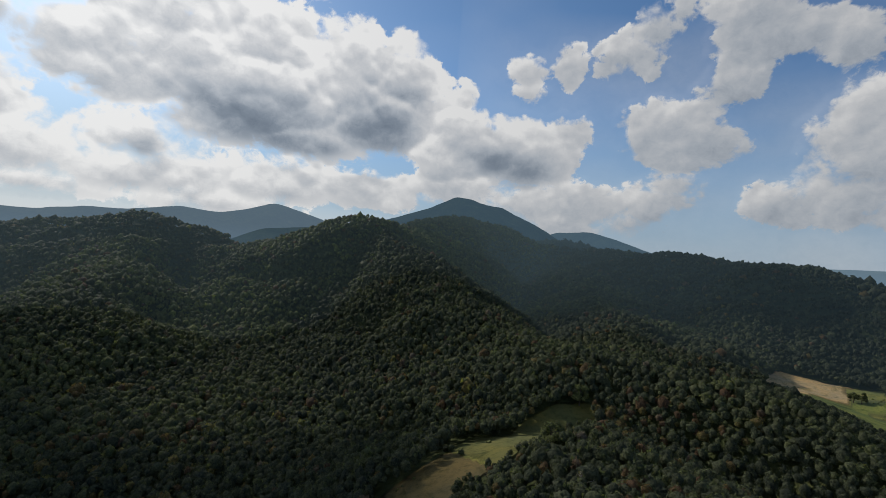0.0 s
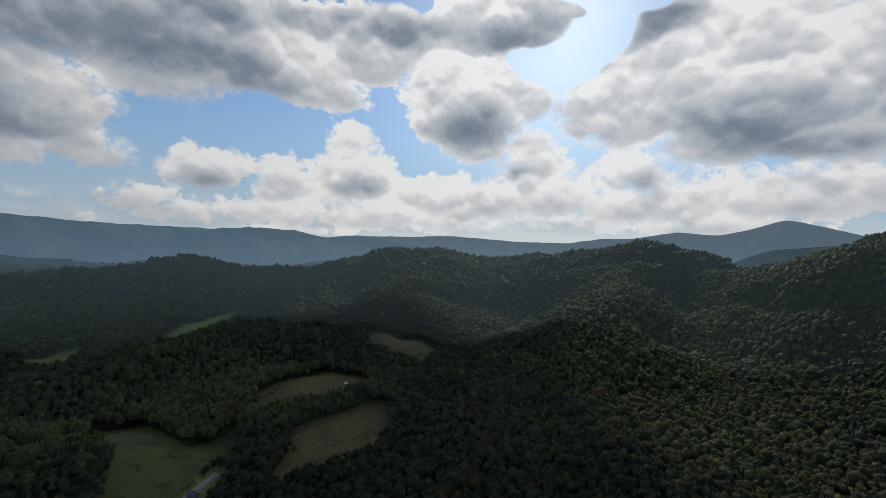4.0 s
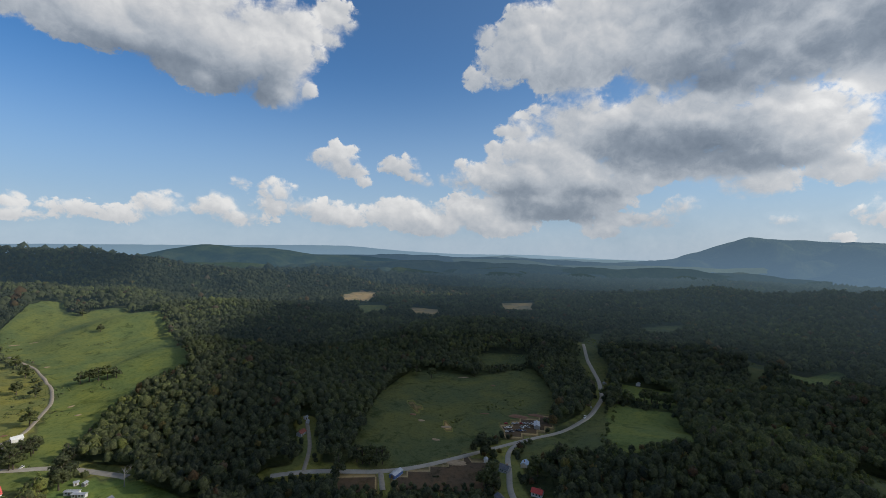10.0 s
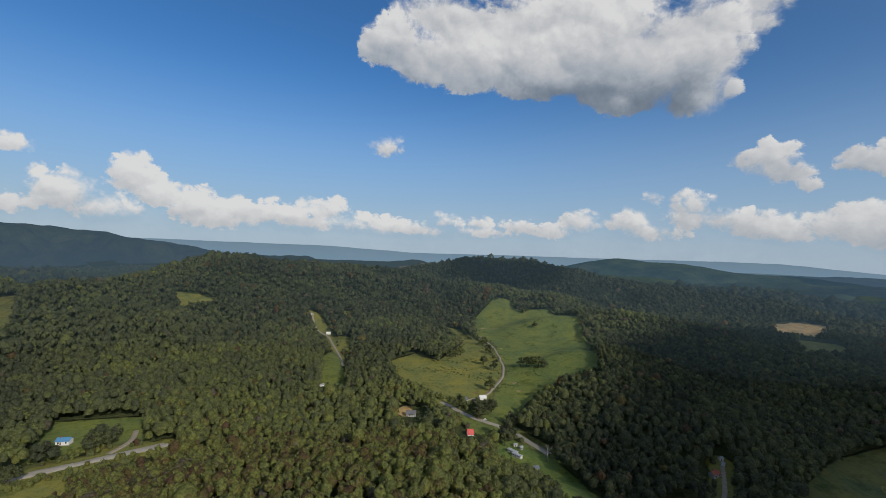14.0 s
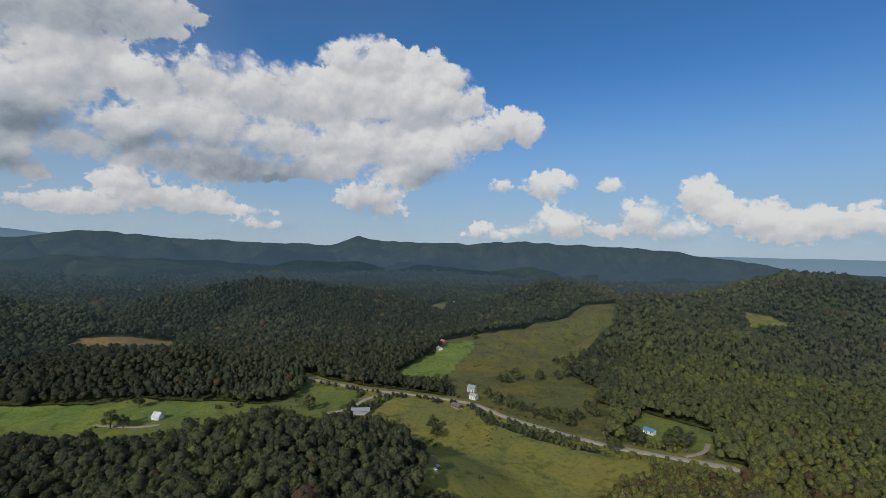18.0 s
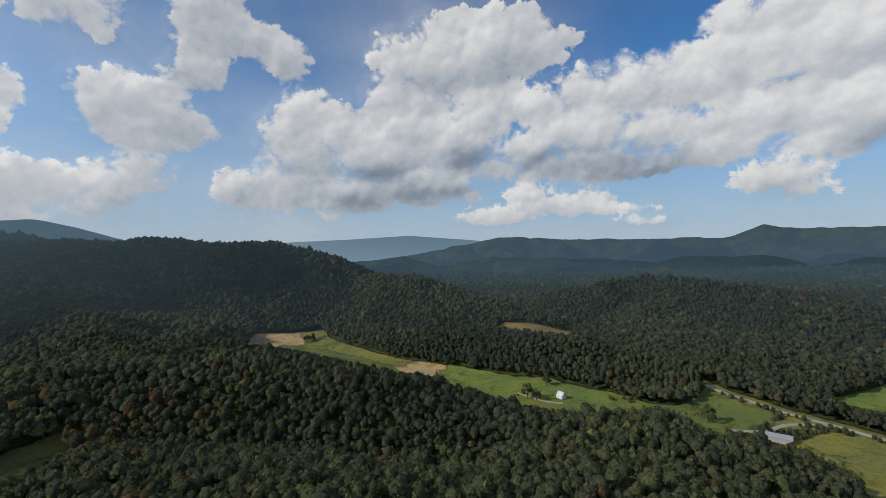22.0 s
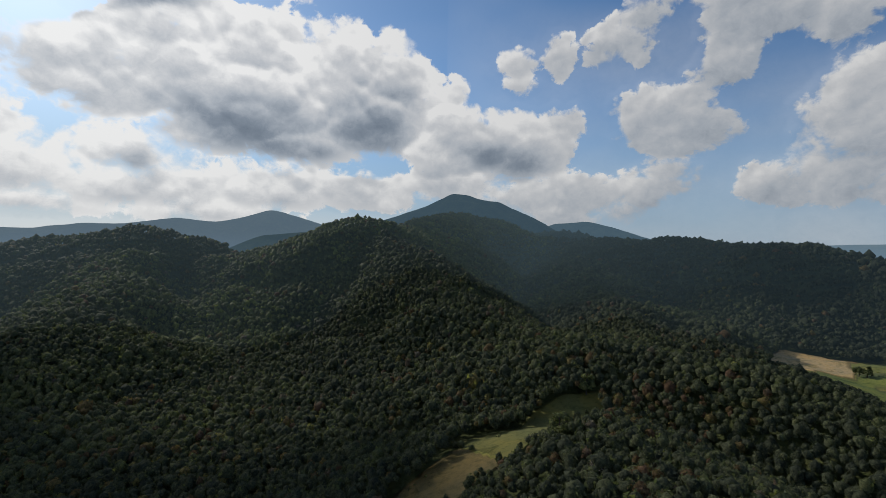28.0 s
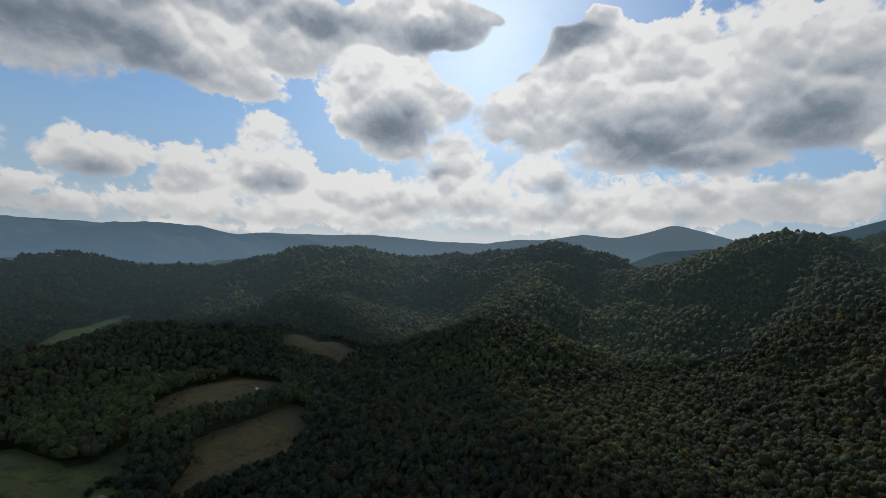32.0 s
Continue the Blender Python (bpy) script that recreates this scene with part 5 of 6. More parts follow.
def woods(label, r0, r1, spacing, kind, wide, tall, variants=5, leaf=LEAF):
    x, y, low = stand(r0, r1, spacing)
    keep = open_to_view(x, y) | (rng.uniform(size=len(x)) < 0.15)
    x, y, low = x[keep], y[keep], low[keep]
    z = ground_at(x, y)
    count = len(x)
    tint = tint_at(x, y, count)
    size = wide * np.exp(rng.normal(size=count) * 0.28)
    rise = tall * np.exp(rng.normal(size=count) * 0.17)
    size, rise = np.where(low, rng.uniform(1.2, 2.4, count), size), np.where(low, 2.4, rise)
    turn = rng.uniform(0, 2 * math.pi, count)
    pick = rng.integers(0, variants, count)
    pts, tris, tints, base = [], [], [], 0
    for v in range(variants):
        co, tri, shift = crown_shape(kind, 100 + v)
        who = np.nonzero(pick == v)[0]
        c, s = np.cos(turn[who])[:, None], np.sin(turn[who])[:, None]
        px = (co[None, :, 0] * c - co[None, :, 1] * s) * size[who][:, None] + x[who][:, None]
        py = (co[None, :, 0] * s + co[None, :, 1] * c) * size[who][:, None] + y[who][:, None]
        top_z, skirt = np.maximum(co[None, :, 2], 0), np.minimum(co[None, :, 2], 0)
        pz = top_z * size[who][:, None] * 1.18 + skirt * size[who][:, None] * 1.25 + (z[who] + rise[who] * 0.70)[:, None]
        pts.append(np.stack([px, py, pz], -1).reshape(-1, 3))
        tris.append((tri[None] + (base + np.arange(len(who)) * len(co))[:, None, None]).reshape(-1, 3))
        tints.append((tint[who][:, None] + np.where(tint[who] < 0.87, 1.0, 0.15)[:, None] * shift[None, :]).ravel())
        base += len(who) * len(co)
    ob = sheet("woods" if r1 < 1200 else "hazed_far_woods", np.concatenate(pts), np.concatenate(tris), leaf, {"tint": np.concatenate(tints)}, smooth=True)
    return tagged(ob, label, "forest", kind="stuff")


woods("thin green broadleaf forest on the hill crown", 40, 130, 9.0, "open", 3.9, 12.0, 6)
woods("dense green broadleaf forest covering the near hill", 130, 345, 4.2, "full", 2.35, 11.5, 9)
woods("dense green broadleaf forest on the lower slopes", 345, 640, 4.8, "open", 2.65, 12.0, 9)
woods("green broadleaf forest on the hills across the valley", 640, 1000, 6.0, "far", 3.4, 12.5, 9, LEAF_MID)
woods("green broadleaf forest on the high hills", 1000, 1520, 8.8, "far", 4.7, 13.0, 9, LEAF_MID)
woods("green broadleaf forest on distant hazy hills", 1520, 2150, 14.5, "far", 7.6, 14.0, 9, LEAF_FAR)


def scrub():
    """Low brush in loose drifts over the rough pastures."""
    xs, ys = [], []
    for kind, poly in FIELDS:
        if kind in ("olive", "fallow", "dry", "grazed", "green"):
            (x0, y0), (x1, y1) = poly.min(0), poly.max(0)
            many = int((x1 - x0) * (y1 - y0) / 22)
            x, y = rng.uniform(x0, x1, many), rng.uniform(y0, y1, many)
            edge = off_line(np.vstack([poly, poly[:1]]), x, y)
            drift = rolling(x, y, 55, 91) + 0.5 * np.exp(-edge / 7) - (0.0 if kind in ("olive", "fallow", "dry") else 0.2)
            keep = inside(poly, x, y) & (drift > 0.5) & (np.hypot(x, y) < 1000)
            xs.append(x[keep])
            ys.append(y[keep])
    x, y = np.concatenate(xs), np.concatenate(ys)
    clear = np.ones(x.shape, bool)
    for kind, width, line in WAYS:
        clear &= off_line(line, x, y) > width * 0.5 + 1.5
    for hx, hy, hr in YARDS:
        clear &= np.hypot(x - hx, y - hy) > hr
    x, y = x[clear], y[clear]
    co, tri, shift = crown_shape("far", 310)
    z, s = ground_at(x, y), rng.uniform(0.35, 1.1, len(x)) * rng.uniform(0.7, 1.3, len(x))
    turn = rng.uniform(0, 6.28, len(x))
    c, n = np.cos(turn)[:, None], np.sin(turn)[:, None]
    px = (co[None, :, 0] * c - co[None, :, 1] * n) * s[:, None] + x[:, None]
    py = (co[None, :, 0] * n + co[None, :, 1] * c) * s[:, None] + y[:, None]
    pz = co[None, :, 2] * s[:, None] * 0.8 + z[:, None] + 0.1
    tint = rng.uniform(0.3, 0.85, len(x))[:, None] + shift[None, :]
    faces = (tri[None] + (np.arange(len(x)) * len(co))[:, None, None]).reshape(-1, 3)
    ob = sheet("brush", np.stack([px, py, pz], -1).reshape(-1, 3), faces, LEAF, {"tint": tint.ravel()}, smooth=False)
    return tagged(ob, "low olive brush and weeds scattered over rough pasture", "brush", kind="stuff")


scrub()

# ---- buildings, vehicles and single trees ----
WHITE = plain("white_paint", (0.72, 0.71, 0.68), 0.6, vary=0.15)
CREAM = plain("cream_boards", (0.58, 0.53, 0.44), 0.7, vary=0.2)
RED_WALL = plain("red_boards", (0.28, 0.07, 0.05), 0.75, vary=0.3)
BROWN = plain("weathered_boards", (0.17, 0.12, 0.085), 0.85, vary=0.35)
GREY_WALL = plain("grey_boards", (0.33, 0.33, 0.32), 0.75, vary=0.25)
BLUE_WALL = plain("blue_boards", (0.10, 0.17, 0.38), 0.6, vary=0.2)
TIN = plain("pale_sheet_metal", (0.55, 0.56, 0.58), 0.42, 0.55, vary=0.25, scale=0.5)
DARK_TIN = plain("grey_sheet_metal", (0.24, 0.25, 0.27), 0.5, 0.4, vary=0.3, scale=0.5)
RED_ROOF = plain("red_metal_roof", (0.52, 0.075, 0.065), 0.5, 0.1, vary=0.25)
BLUE_ROOF = plain("blue_metal_roof", (0.10, 0.27, 0.46), 0.5, 0.1, vary=0.2)
SHINGLE = plain("grey_shingles", (0.15, 0.15, 0.16), 0.9, vary=0.35)
CONCRETE = plain("concrete", (0.40, 0.39, 0.36), 0.9, vary=0.2)
BRICK = plain("chimney_brick", (0.30, 0.13, 0.09), 0.9, vary=0.3, scale=3)
RUBBER = plain("rubber", (0.02, 0.02, 0.02), 0.9)
PANE = Nodes("window_glass")
PANE = PANE.done(PANE.surface((0.03, 0.04, 0.05), 0.08, specular=0.7))
PAINTS = {"white": WHITE, "silver": plain("silver_car_paint", (0.45, 0.46, 0.47), 0.3, 0.6), "blue": plain("blue_car_paint", (0.04, 0.09, 0.26), 0.3),
          "red": plain("red_car_paint", (0.33, 0.03, 0.03), 0.3), "dark": plain("dark_car_paint", (0.03, 0.032, 0.036), 0.3)}


def box(bm, sx, sy, sz, cx=0.0, cy=0.0, cz=0.0, taper=1.0):
    """A box on (cx, cy, cz) as the middle of its foot; taper narrows its top."""
    lo = [bm.verts.new((cx + a * sx / 2, cy + b * sy / 2, cz)) for a, b in ((-1, -1), (1, -1), (1, 1), (-1, 1))]
    hi = [bm.verts.new((cx + a * sx / 2 * taper, cy + b * sy / 2 * taper, cz + sz)) for a, b in ((-1, -1), (1, -1), (1, 1), (-1, 1))]
    bm.faces.new(lo[::-1])
    bm.faces.new(hi)
    for k in range(4):
        bm.faces.new((lo[k], lo[(k + 1) % 4], hi[(k + 1) % 4], hi[k]))
    return lo + hi


def part(name, bm, material, parent, label="", at=None):
    """Links a bmesh as one mesh under a thing or under a part."""
    me = bpy.data.meshes.new(name)
    bm.normal_update()
    bm.to_mesh(me)
    bm.free()
    me.materials.append(material)
    ob = new(name, me)
    ob.parent = parent
    if at is not None:
        ob.matrix_basis = at
    if label:
        ob["label"] = label
    return ob


def thing(name, label, category, place, turn, size=1.0, group=""):
    ob = new(name)
    spread = np.array([[0, 0], [size, 0], [-size, 0], [0, size], [0, -size]])
    z = float(np.min(ground_at(place[0] + spread[:, 0], place[1] + spread[:, 1])))
    ob.matrix_basis = pose(place[0], place[1], z, 0, 0, turn)
    ob.empty_display_size = 1
    return tagged(ob, label, category, group)


def gable_body(length, width, wall, rise):
    bm = bmesh.new()
    prof = [(-width / 2, 0), (width / 2, 0), (width / 2, wall), (0, wall + rise), (-width / 2, wall)]
    a = [bm.verts.new((-length / 2, y, z)) for y, z in prof]
    b = [bm.verts.new((length / 2, y, z)) for y, z in prof]
    bm.faces.new(a[::-1])
    bm.faces.new(b)
    for k in range(5):
        bm.faces.new((a[k], a[(k + 1) % 5], b[(k + 1) % 5], b[k]))
    return bm


def roof_slab(length, width, wall, rise, side, eave=0.45, thick=0.16):
    """One slope of a gable roof, with its overhang and thickness, and raised seams."""
    bm = bmesh.new()
    drop = rise * eave / (width / 2)
    edge, ridge_z = side * (width / 2 + eave), wall + rise + 0.04
    low = wall - drop + 0.04
    for x0, x1, up in [(-length / 2 - eave, length / 2 + eave, 0.0)] + [(x - 0.05, x + 0.05, 0.07) for x in np.arange(-length / 2, length / 2 + 0.1, 1.2)]:
        v = [bm.verts.new(p) for p in ((x0, 0, ridge_z + up), (x1, 0, ridge_z + up), (x1, edge, low + up), (x0, edge, low + up),
                                       (x0, 0, ridge_z + thick + up), (x1, 0, ridge_z + thick + up), (x1, edge, low + thick + up), (x0, edge, low + thick + up))]
        for f in ((0, 1, 2, 3), (7, 6, 5, 4), (0, 4, 5, 1), (1, 5, 6, 2), (2, 6, 7, 3), (3, 7, 4, 0)):
            bm.faces.new([v[k] for k in f])
    bmesh.ops.recalc_face_normals(bm, faces=bm.faces)
    return bm


def slab(sx, sy, sz, cx=0.0, cy=0.0, cz=0.0, taper=1.0):
    bm = bmesh.new()
    box(bm, sx, sy, sz, cx, cy, cz, taper)
    return bm


def building(name, label, category, place, turn, length, width, wall, rise, wall_mat, roof_mat, windows=2, chimney=False, porch=False, big_door=False, size=0.76):
    b = thing(name, label, category, place, turn, max(length, width) * 0.45)
    b.scale = (size, size, size)
    part("foundation", slab(length + 0.3, width + 0.3, 2.4, cz=-1.9), CONCRETE, b)
    body = part("wall", gable_body(length, width, wall, rise), wall_mat, b)
    body.location.z = 0.5
    for side in (-1, 1):
        part("roof", roof_slab(length, width, wall, rise, side), roof_mat, b, at=pose(0, 0, 0.5))
    part("ridge_cap", slab(length + 0.9, 0.4, 0.1, cz=wall + rise + 0.72), roof_mat, b)
    if big_door:
        door = part("barn_door", slab(0.12, min(3.4, width * 0.5), min(3.0, wall * 0.95), length / 2 + 0.03, 0, 0.5), BROWN, b)
        part("rail", slab(0.1, min(3.4, width * 0.5) * 1.6, 0.12, length / 2 + 0.14, 0, 0.55 + min(3.0, wall * 0.95)), DARK_TIN, door)
    else:
        door = part("door", slab(0.95, 0.1, 2.05, length * 0.12, width / 2 + 0.03, 0.5), BROWN, b)
        part("handle", slab(0.08, 0.1, 0.08, length * 0.12 + 0.33, width / 2 + 0.12, 1.5), TIN, door)
    for k in range(windows):
        for side in (-1, 1):
            x = (k + 0.5) / windows * length * 0.86 - length * 0.43
            if side > 0 and not big_door and abs(x - length * 0.12) < 1.1:
                continue
            frame_ob = part("window", slab(1.15, 0.12, 1.3, x, side * (width / 2 + 0.02), 1.5), WHITE if wall_mat is not WHITE else GREY_WALL, b)
            part("pane", slab(0.93, 0.04, 1.08, x, side * (width / 2 + 0.09), 1.61), PANE, frame_ob)
    if chimney:
        part("chimney", slab(0.7, 0.7, rise + 1.3, length * 0.25, 0, wall + 0.6), BRICK, b)
    if porch:
        p = part("porch_roof", slab(length * 0.6, 2.0, 0.14, 0, width / 2 + 1.0, wall * 0.86 + 0.5), roof_mat, b)
        part("porch_floor", slab(length * 0.6, 2.0, 1.4, 0, width / 2 + 1.0, -0.95), CONCRETE, b)
        for x in (-0.28, 0.0, 0.28):
            part("post", slab(0.14, 0.14, wall * 0.86, x * length, width / 2 + 1.85, 0.45), WHITE, b)
    return b


def vehicle(place, turn, paint, label, kind="car", long=4.4, tall=1.45):
    c = thing(kind, label, "truck" if kind == "truck" else "car", place, turn, 0.5)
    c.scale = (0.8, 0.8, 0.8)
    bm = slab(long, 1.75, tall * 0.5, cz=0.32, taper=0.96)
    bmesh.ops.bevel(bm, geom=bm.edges[:], offset=0.12, segments=1, affect="EDGES")
    part("body", bm, PAINTS[paint], c)
    cab = part("cabin", slab(long * 0.5, 1.55, tall * 0.42, -long * 0.05 if kind == "car" else long * 0.14, 0, 0.3 + tall * 0.5, 0.8), PANE, c)
    part("roof_panel", slab(long * 0.38, 1.22, 0.05, -long * 0.05 if kind == "car" else long * 0.14, 0, 0.3 + tall * 0.92), PAINTS[paint], cab)
    for x in (-0.31, 0.31):
        for y in (-0.8, 0.8):
            bm = bmesh.new()
            bmesh.ops.create_cone(bm, cap_ends=True, segments=12, radius1=0.33, radius2=0.33, depth=0.22)
            wheel = part("wheel", bm, RUBBER, c, at=pose(x * long, y, 0.33, 90, 0, 0))
            bm = bmesh.new()
            bmesh.ops.create_cone(bm, cap_ends=True, segments=10, radius1=0.2, radius2=0.2, depth=0.24)
            part("rim", bm, TIN, wheel)
    return c


def tube(bm, a, b, r0, r1, sides=6):
    """A tapered limb from a to b."""
    a, b = Vector(a), Vector(b)
    way_on = (b - a).normalized()
    side = way_on.orthogonal().normalized()
    up = way_on.cross(side)
    rings = []
    for p, r in ((a, r0), (b, r1)):
        rings.append([bm.verts.new(p + (side * math.cos(t) + up * math.sin(t)) * r) for t in (2 * math.pi * k / sides for k in range(sides))])
    for k in range(sides):
        bm.faces.new((rings[0][k], rings[0][(k + 1) % sides], rings[1][(k + 1) % sides], rings[1][k]))
    bm.faces.new(rings[1])


def trunk_and_limbs(tall, seed, spread, limbs=7):
    r = random.Random(seed)
    bm = bmesh.new()
    bend = Vector((r.uniform(-0.3, 0.3), r.uniform(-0.3, 0.3), 0))
    tube(bm, (0, 0, -0.6), bend + Vector((0, 0, tall * 0.4)), 0.034 * tall, 0.022 * tall, 8)
    tube(bm, bend + Vector((0, 0, tall * 0.4)), bend * 1.6 + Vector((0, 0, tall * 0.85)), 0.022 * tall, 0.006 * tall)
    tips = []
    for k in range(limbs):
        a = k * 2.4 + r.uniform(-0.4, 0.4)
        z = tall * r.uniform(0.3, 0.7)
        out = spread * r.uniform(0.6, 0.95)
        start = bend * (z / tall * 1.6) + Vector((0, 0, z))
        tip = start + Vector((math.cos(a) * out, math.sin(a) * out, tall * r.uniform(0.1, 0.25)))
        tube(bm, start, tip, 0.012 * tall, 0.003 * tall, 5)
        tips.append(tip)
    return bm, tips


def leafy(tall, spread, seed, clumps=16):
    """A crown of many lumpy leaf clumps with gaps between, as arrays."""
    r = np.random.default_rng(seed)
    pts, tris, shifts, base = [], [], [], 0
    for k in range(clumps):
        co, tri = ball(1, seed * 31 + k, 0.35)
        sco, stri = sprays(24, seed * 17 + k, 0.36, -0.7)
        co, tri = np.concatenate([co * 0.86, sco]), np.concatenate([tri, stri + len(co)])
        a, rad = r.uniform(0, 2 * math.pi), spread * math.sqrt(r.uniform(0.02, 0.8))
        zc = tall * (0.28 + 0.58 * (1 - (rad / spread) ** 1.8) * r.uniform(0.25, 1.0))
        s = spread * r.uniform(0.26, 0.42)
        pts.append(co * [s, s, s * 0.8] + [math.cos(a) * rad, math.sin(a) * rad, zc])
        tris.append(tri + base)
        shifts.append(np.concatenate([np.full(len(co) - len(sco), -0.05), np.repeat(r.normal(size=len(stri)) * 0.07, 3)]))
        base += len(co)
    return np.concatenate(pts), np.concatenate(tris), np.concatenate(shifts)


def tree_model(tall, spread, seed, tint, label, kind="tree"):
    t = new(kind)
    tagged(t, label, "tree" if kind == "tree" else "shrub", "single trees in the valley" if kind == "tree" else "shrubs in the meadows")
    if kind == "tree":
        bm, _ = trunk_and_limbs(tall, seed, spread)
        part("trunk", bm, BARK, t)
    pts, tris, shift = leafy(tall, spread, seed, 22 if kind == "tree" else 6)
    if kind == "shrub":
        pts[:, 2] -= tall * 0.3
    sheet("crown" if kind == "tree" else "foliage", pts, tris, LEAF, {"tint": tint + shift}, parent=t)
    return t


def on_ground(x, y, turn=0.0, sink=0.0):
    return pose(x, y, float(ground_at(x, y)[0]) - sink, 0, 0, turn)


def plant(models, places, seed):
    """Stands the models and their copies on the given places."""
    r = random.Random(seed)
    fresh = list(models)
    for k, (x, y) in enumerate(places):
        where = on_ground(x, y, r.uniform(0, 360), 0.15)
        model = models[k % len(models)]
        if model in fresh:
            fresh.remove(model)
            model.matrix_basis = where
        else:
            copy_thing(model, where)


SOIL = plain("bare_soil", (0.33, 0.24, 0.15), 0.95, vary=0.35, scale=0.4, relief=0.6)
CLAY = plain("red_clay", (0.20, 0.105, 0.065), 0.95, vary=0.35, scale=0.4, relief=0.6)


def bare_patch(x, y, long, wide, turn, material, label):
    """Worn ground without grass: a ragged low mound on the meadow."""
    r = random.Random(int(x * 7 + y * 3))
    n, c, q = 18, math.cos(radians(turn)), math.sin(radians(turn))
    rings = []
    for k, up in ((1.0, -0.15), (0.86, 0.22), (0.5, 0.34), (0.0, 0.38)):
        for i in range(n):
            a = 2 * math.pi * i / n
            f = k * (1 + 0.35 * (noise.noise((x + 1.7 * math.cos(a), y + 1.7 * math.sin(a), k)))) * r.uniform(0.88, 1.08)
            u, v = math.cos(a) * long / 2 * f, math.sin(a) * wide / 2 * f
            px, py = x + u * c - v * q, y + u * q + v * c
            rings.append((px, py, float(ground_at(px, py)[0]) + up))
    faces = [(k * n + i, k * n + (i + 1) % n, (k + 1) * n + (i + 1) % n, (k + 1) * n + i) for k in range(3) for i in range(n)]
    return tagged(sheet("bare_ground", rings, faces, material), label, "bare ground", kind="structure")


bare_patch(-245, -275, 9, 5, 149, SOIL, "pale bare soil scar in the grazed meadow")
bare_patch(-239, -312, 7, 5, 129, CLAY, "reddish bare clay bank in the meadow")
bare_patch(-236, -297, 6, 4, 143, SOIL, "pale bare soil scar in the grazed meadow")
bare_patch(-222, -261, 7, 4, 130, SOIL, "pale bare soil scar in the grazed meadow")
bare_patch(-354, -369, 14, 4, 146, SOIL, "pale bare soil scar in the grazed meadow")
bare_patch(-292, -276, 8, 3, 141, CLAY, "reddish bare clay bank in the meadow")
bare_patch(-310, -252, 20, 8, 123, CLAY, "reddish bare clay bank in the meadow")
bare_patch(-324, -244, 16, 8, 114, CLAY, "reddish bare clay bank in the meadow")
bare_patch(-358, -327, 6, 4, 121, CLAY, "reddish bare clay bank in the meadow")
bare_patch(6, -697, 7, 4, 174, SOIL, "pale bare soil scar in the grazed meadow")
bare_patch(-12, -517, 6, 3, 16, SOIL, "pale bare soil scar in the grazed meadow")
bare_patch(-16, -488, 5, 3, 165, SOIL, "pale bare soil scar in the grazed meadow")
bare_patch(28, -469, 5, 4, 170, CLAY, "reddish bare clay bank in the meadow")
bare_patch(42, -850, 14, 3, 2, SOIL, "pale bare soil scar in the grazed meadow")
bare_patch(21, -849, 14, 3, 163, SOIL, "pale bare soil scar in the grazed meadow")
bare_patch(-210, -225, 16, 9, 127, SOIL, "pale bare soil scar in the grazed meadow")
bare_patch(325, -86, 9, 4, 92, SOIL, "pale bare soil scar in the grazed meadow")
bare_patch(260, -74, 10, 4, 72, SOIL, "pale bare soil scar in the grazed meadow")
bare_patch(341, -84, 10, 4, 90, SOIL, "pale bare soil scar in the grazed meadow")
bare_patch(263, -70, 9, 4, 67, SOIL, "pale bare soil scar in the grazed meadow")

# houses and barns along the eastern road
building("barn", "long white and blue metal barn beside the road", "barn", (-167, -235), 20, 12.0, 5.5, 3.0, 1.1, BLUE_WALL, TIN, 0, big_door=True)
building("shed", "small white shed among trees by the lane", "shed", (-226, -212), 40, 4.6, 3.4, 2.3, 0.9, WHITE, TIN, 0)
building("house", "grey green farmhouse with dark shingle roof by the lane", "house", (-224, -193), 100, 8.6, 6.4, 3.2, 2.4, GREY_WALL, SHINGLE, 3, True, True)
building("house", "small house with pale blue metal roof by the lane", "house", (-237, -187), 25, 7.4, 5.6, 2.8, 1.7, CREAM, plain("pale_blue_roof", (0.36, 0.46, 0.56), 0.5, 0.2), 3, True)
building("house", "white house with bright red metal roof among trees", "house", (-215, -160), 110, 8.4, 6.0, 3.0, 2.0, WHITE, RED_ROOF, 3, True, True)
building("house", "grey roofed house half hidden by trees", "house", (-197, -173), 70, 7.5, 5.6, 2.8, 1.8, GREY_WALL, SHINGLE, 3)
building("house", "old farmhouse with rusty red roof at the wood edge", "house", (-138, -315), 30, 8.0, 5.4, 3.0, 2.0, GREY_WALL, plain("rusty_roof", (0.30, 0.10, 0.07), 0.7, 0.2, vary=0.4), 3, True)
building("hut", "small white hut at the end of a track", "shed", (-149, -332), 20, 3.6, 3.0, 2.2, 0.7, WHITE, TIN, 1)
building("hut", "small white hut at the end of a track", "shed", (-148, -326), 60, 3.4, 2.8, 2.2, 0.7, WHITE, TIN, 1)
building("workshop", "long low grey workshop beside the yard", "building", (-304, -228), 38, 13.0, 6.0, 3.0, 1.0, GREY_WALL, TIN, 4)
building("house", "small white farmhouse in a green field", "house", (-485, -229), 15, 6.5, 5.0, 2.6, 1.6, WHITE, TIN, 2)
building("shed", "small grey shed beside the valley road", "shed", (-459, -254), 60, 4.5, 3.5, 2.2, 1.0, GREY_WALL, DARK_TIN, 1)
building("shed", "weathered wooden shed in a dry clearing", "shed", (-428, 157), 10, 5.5, 4.0, 2.4, 1.2, BROWN, TIN, 0, big_door=True)
building("house", "small grey house at the end of a track", "house", (-283, 17), 35, 7.0, 5.4, 2.7, 1.8, GREY_WALL, SHINGLE, 2, True)
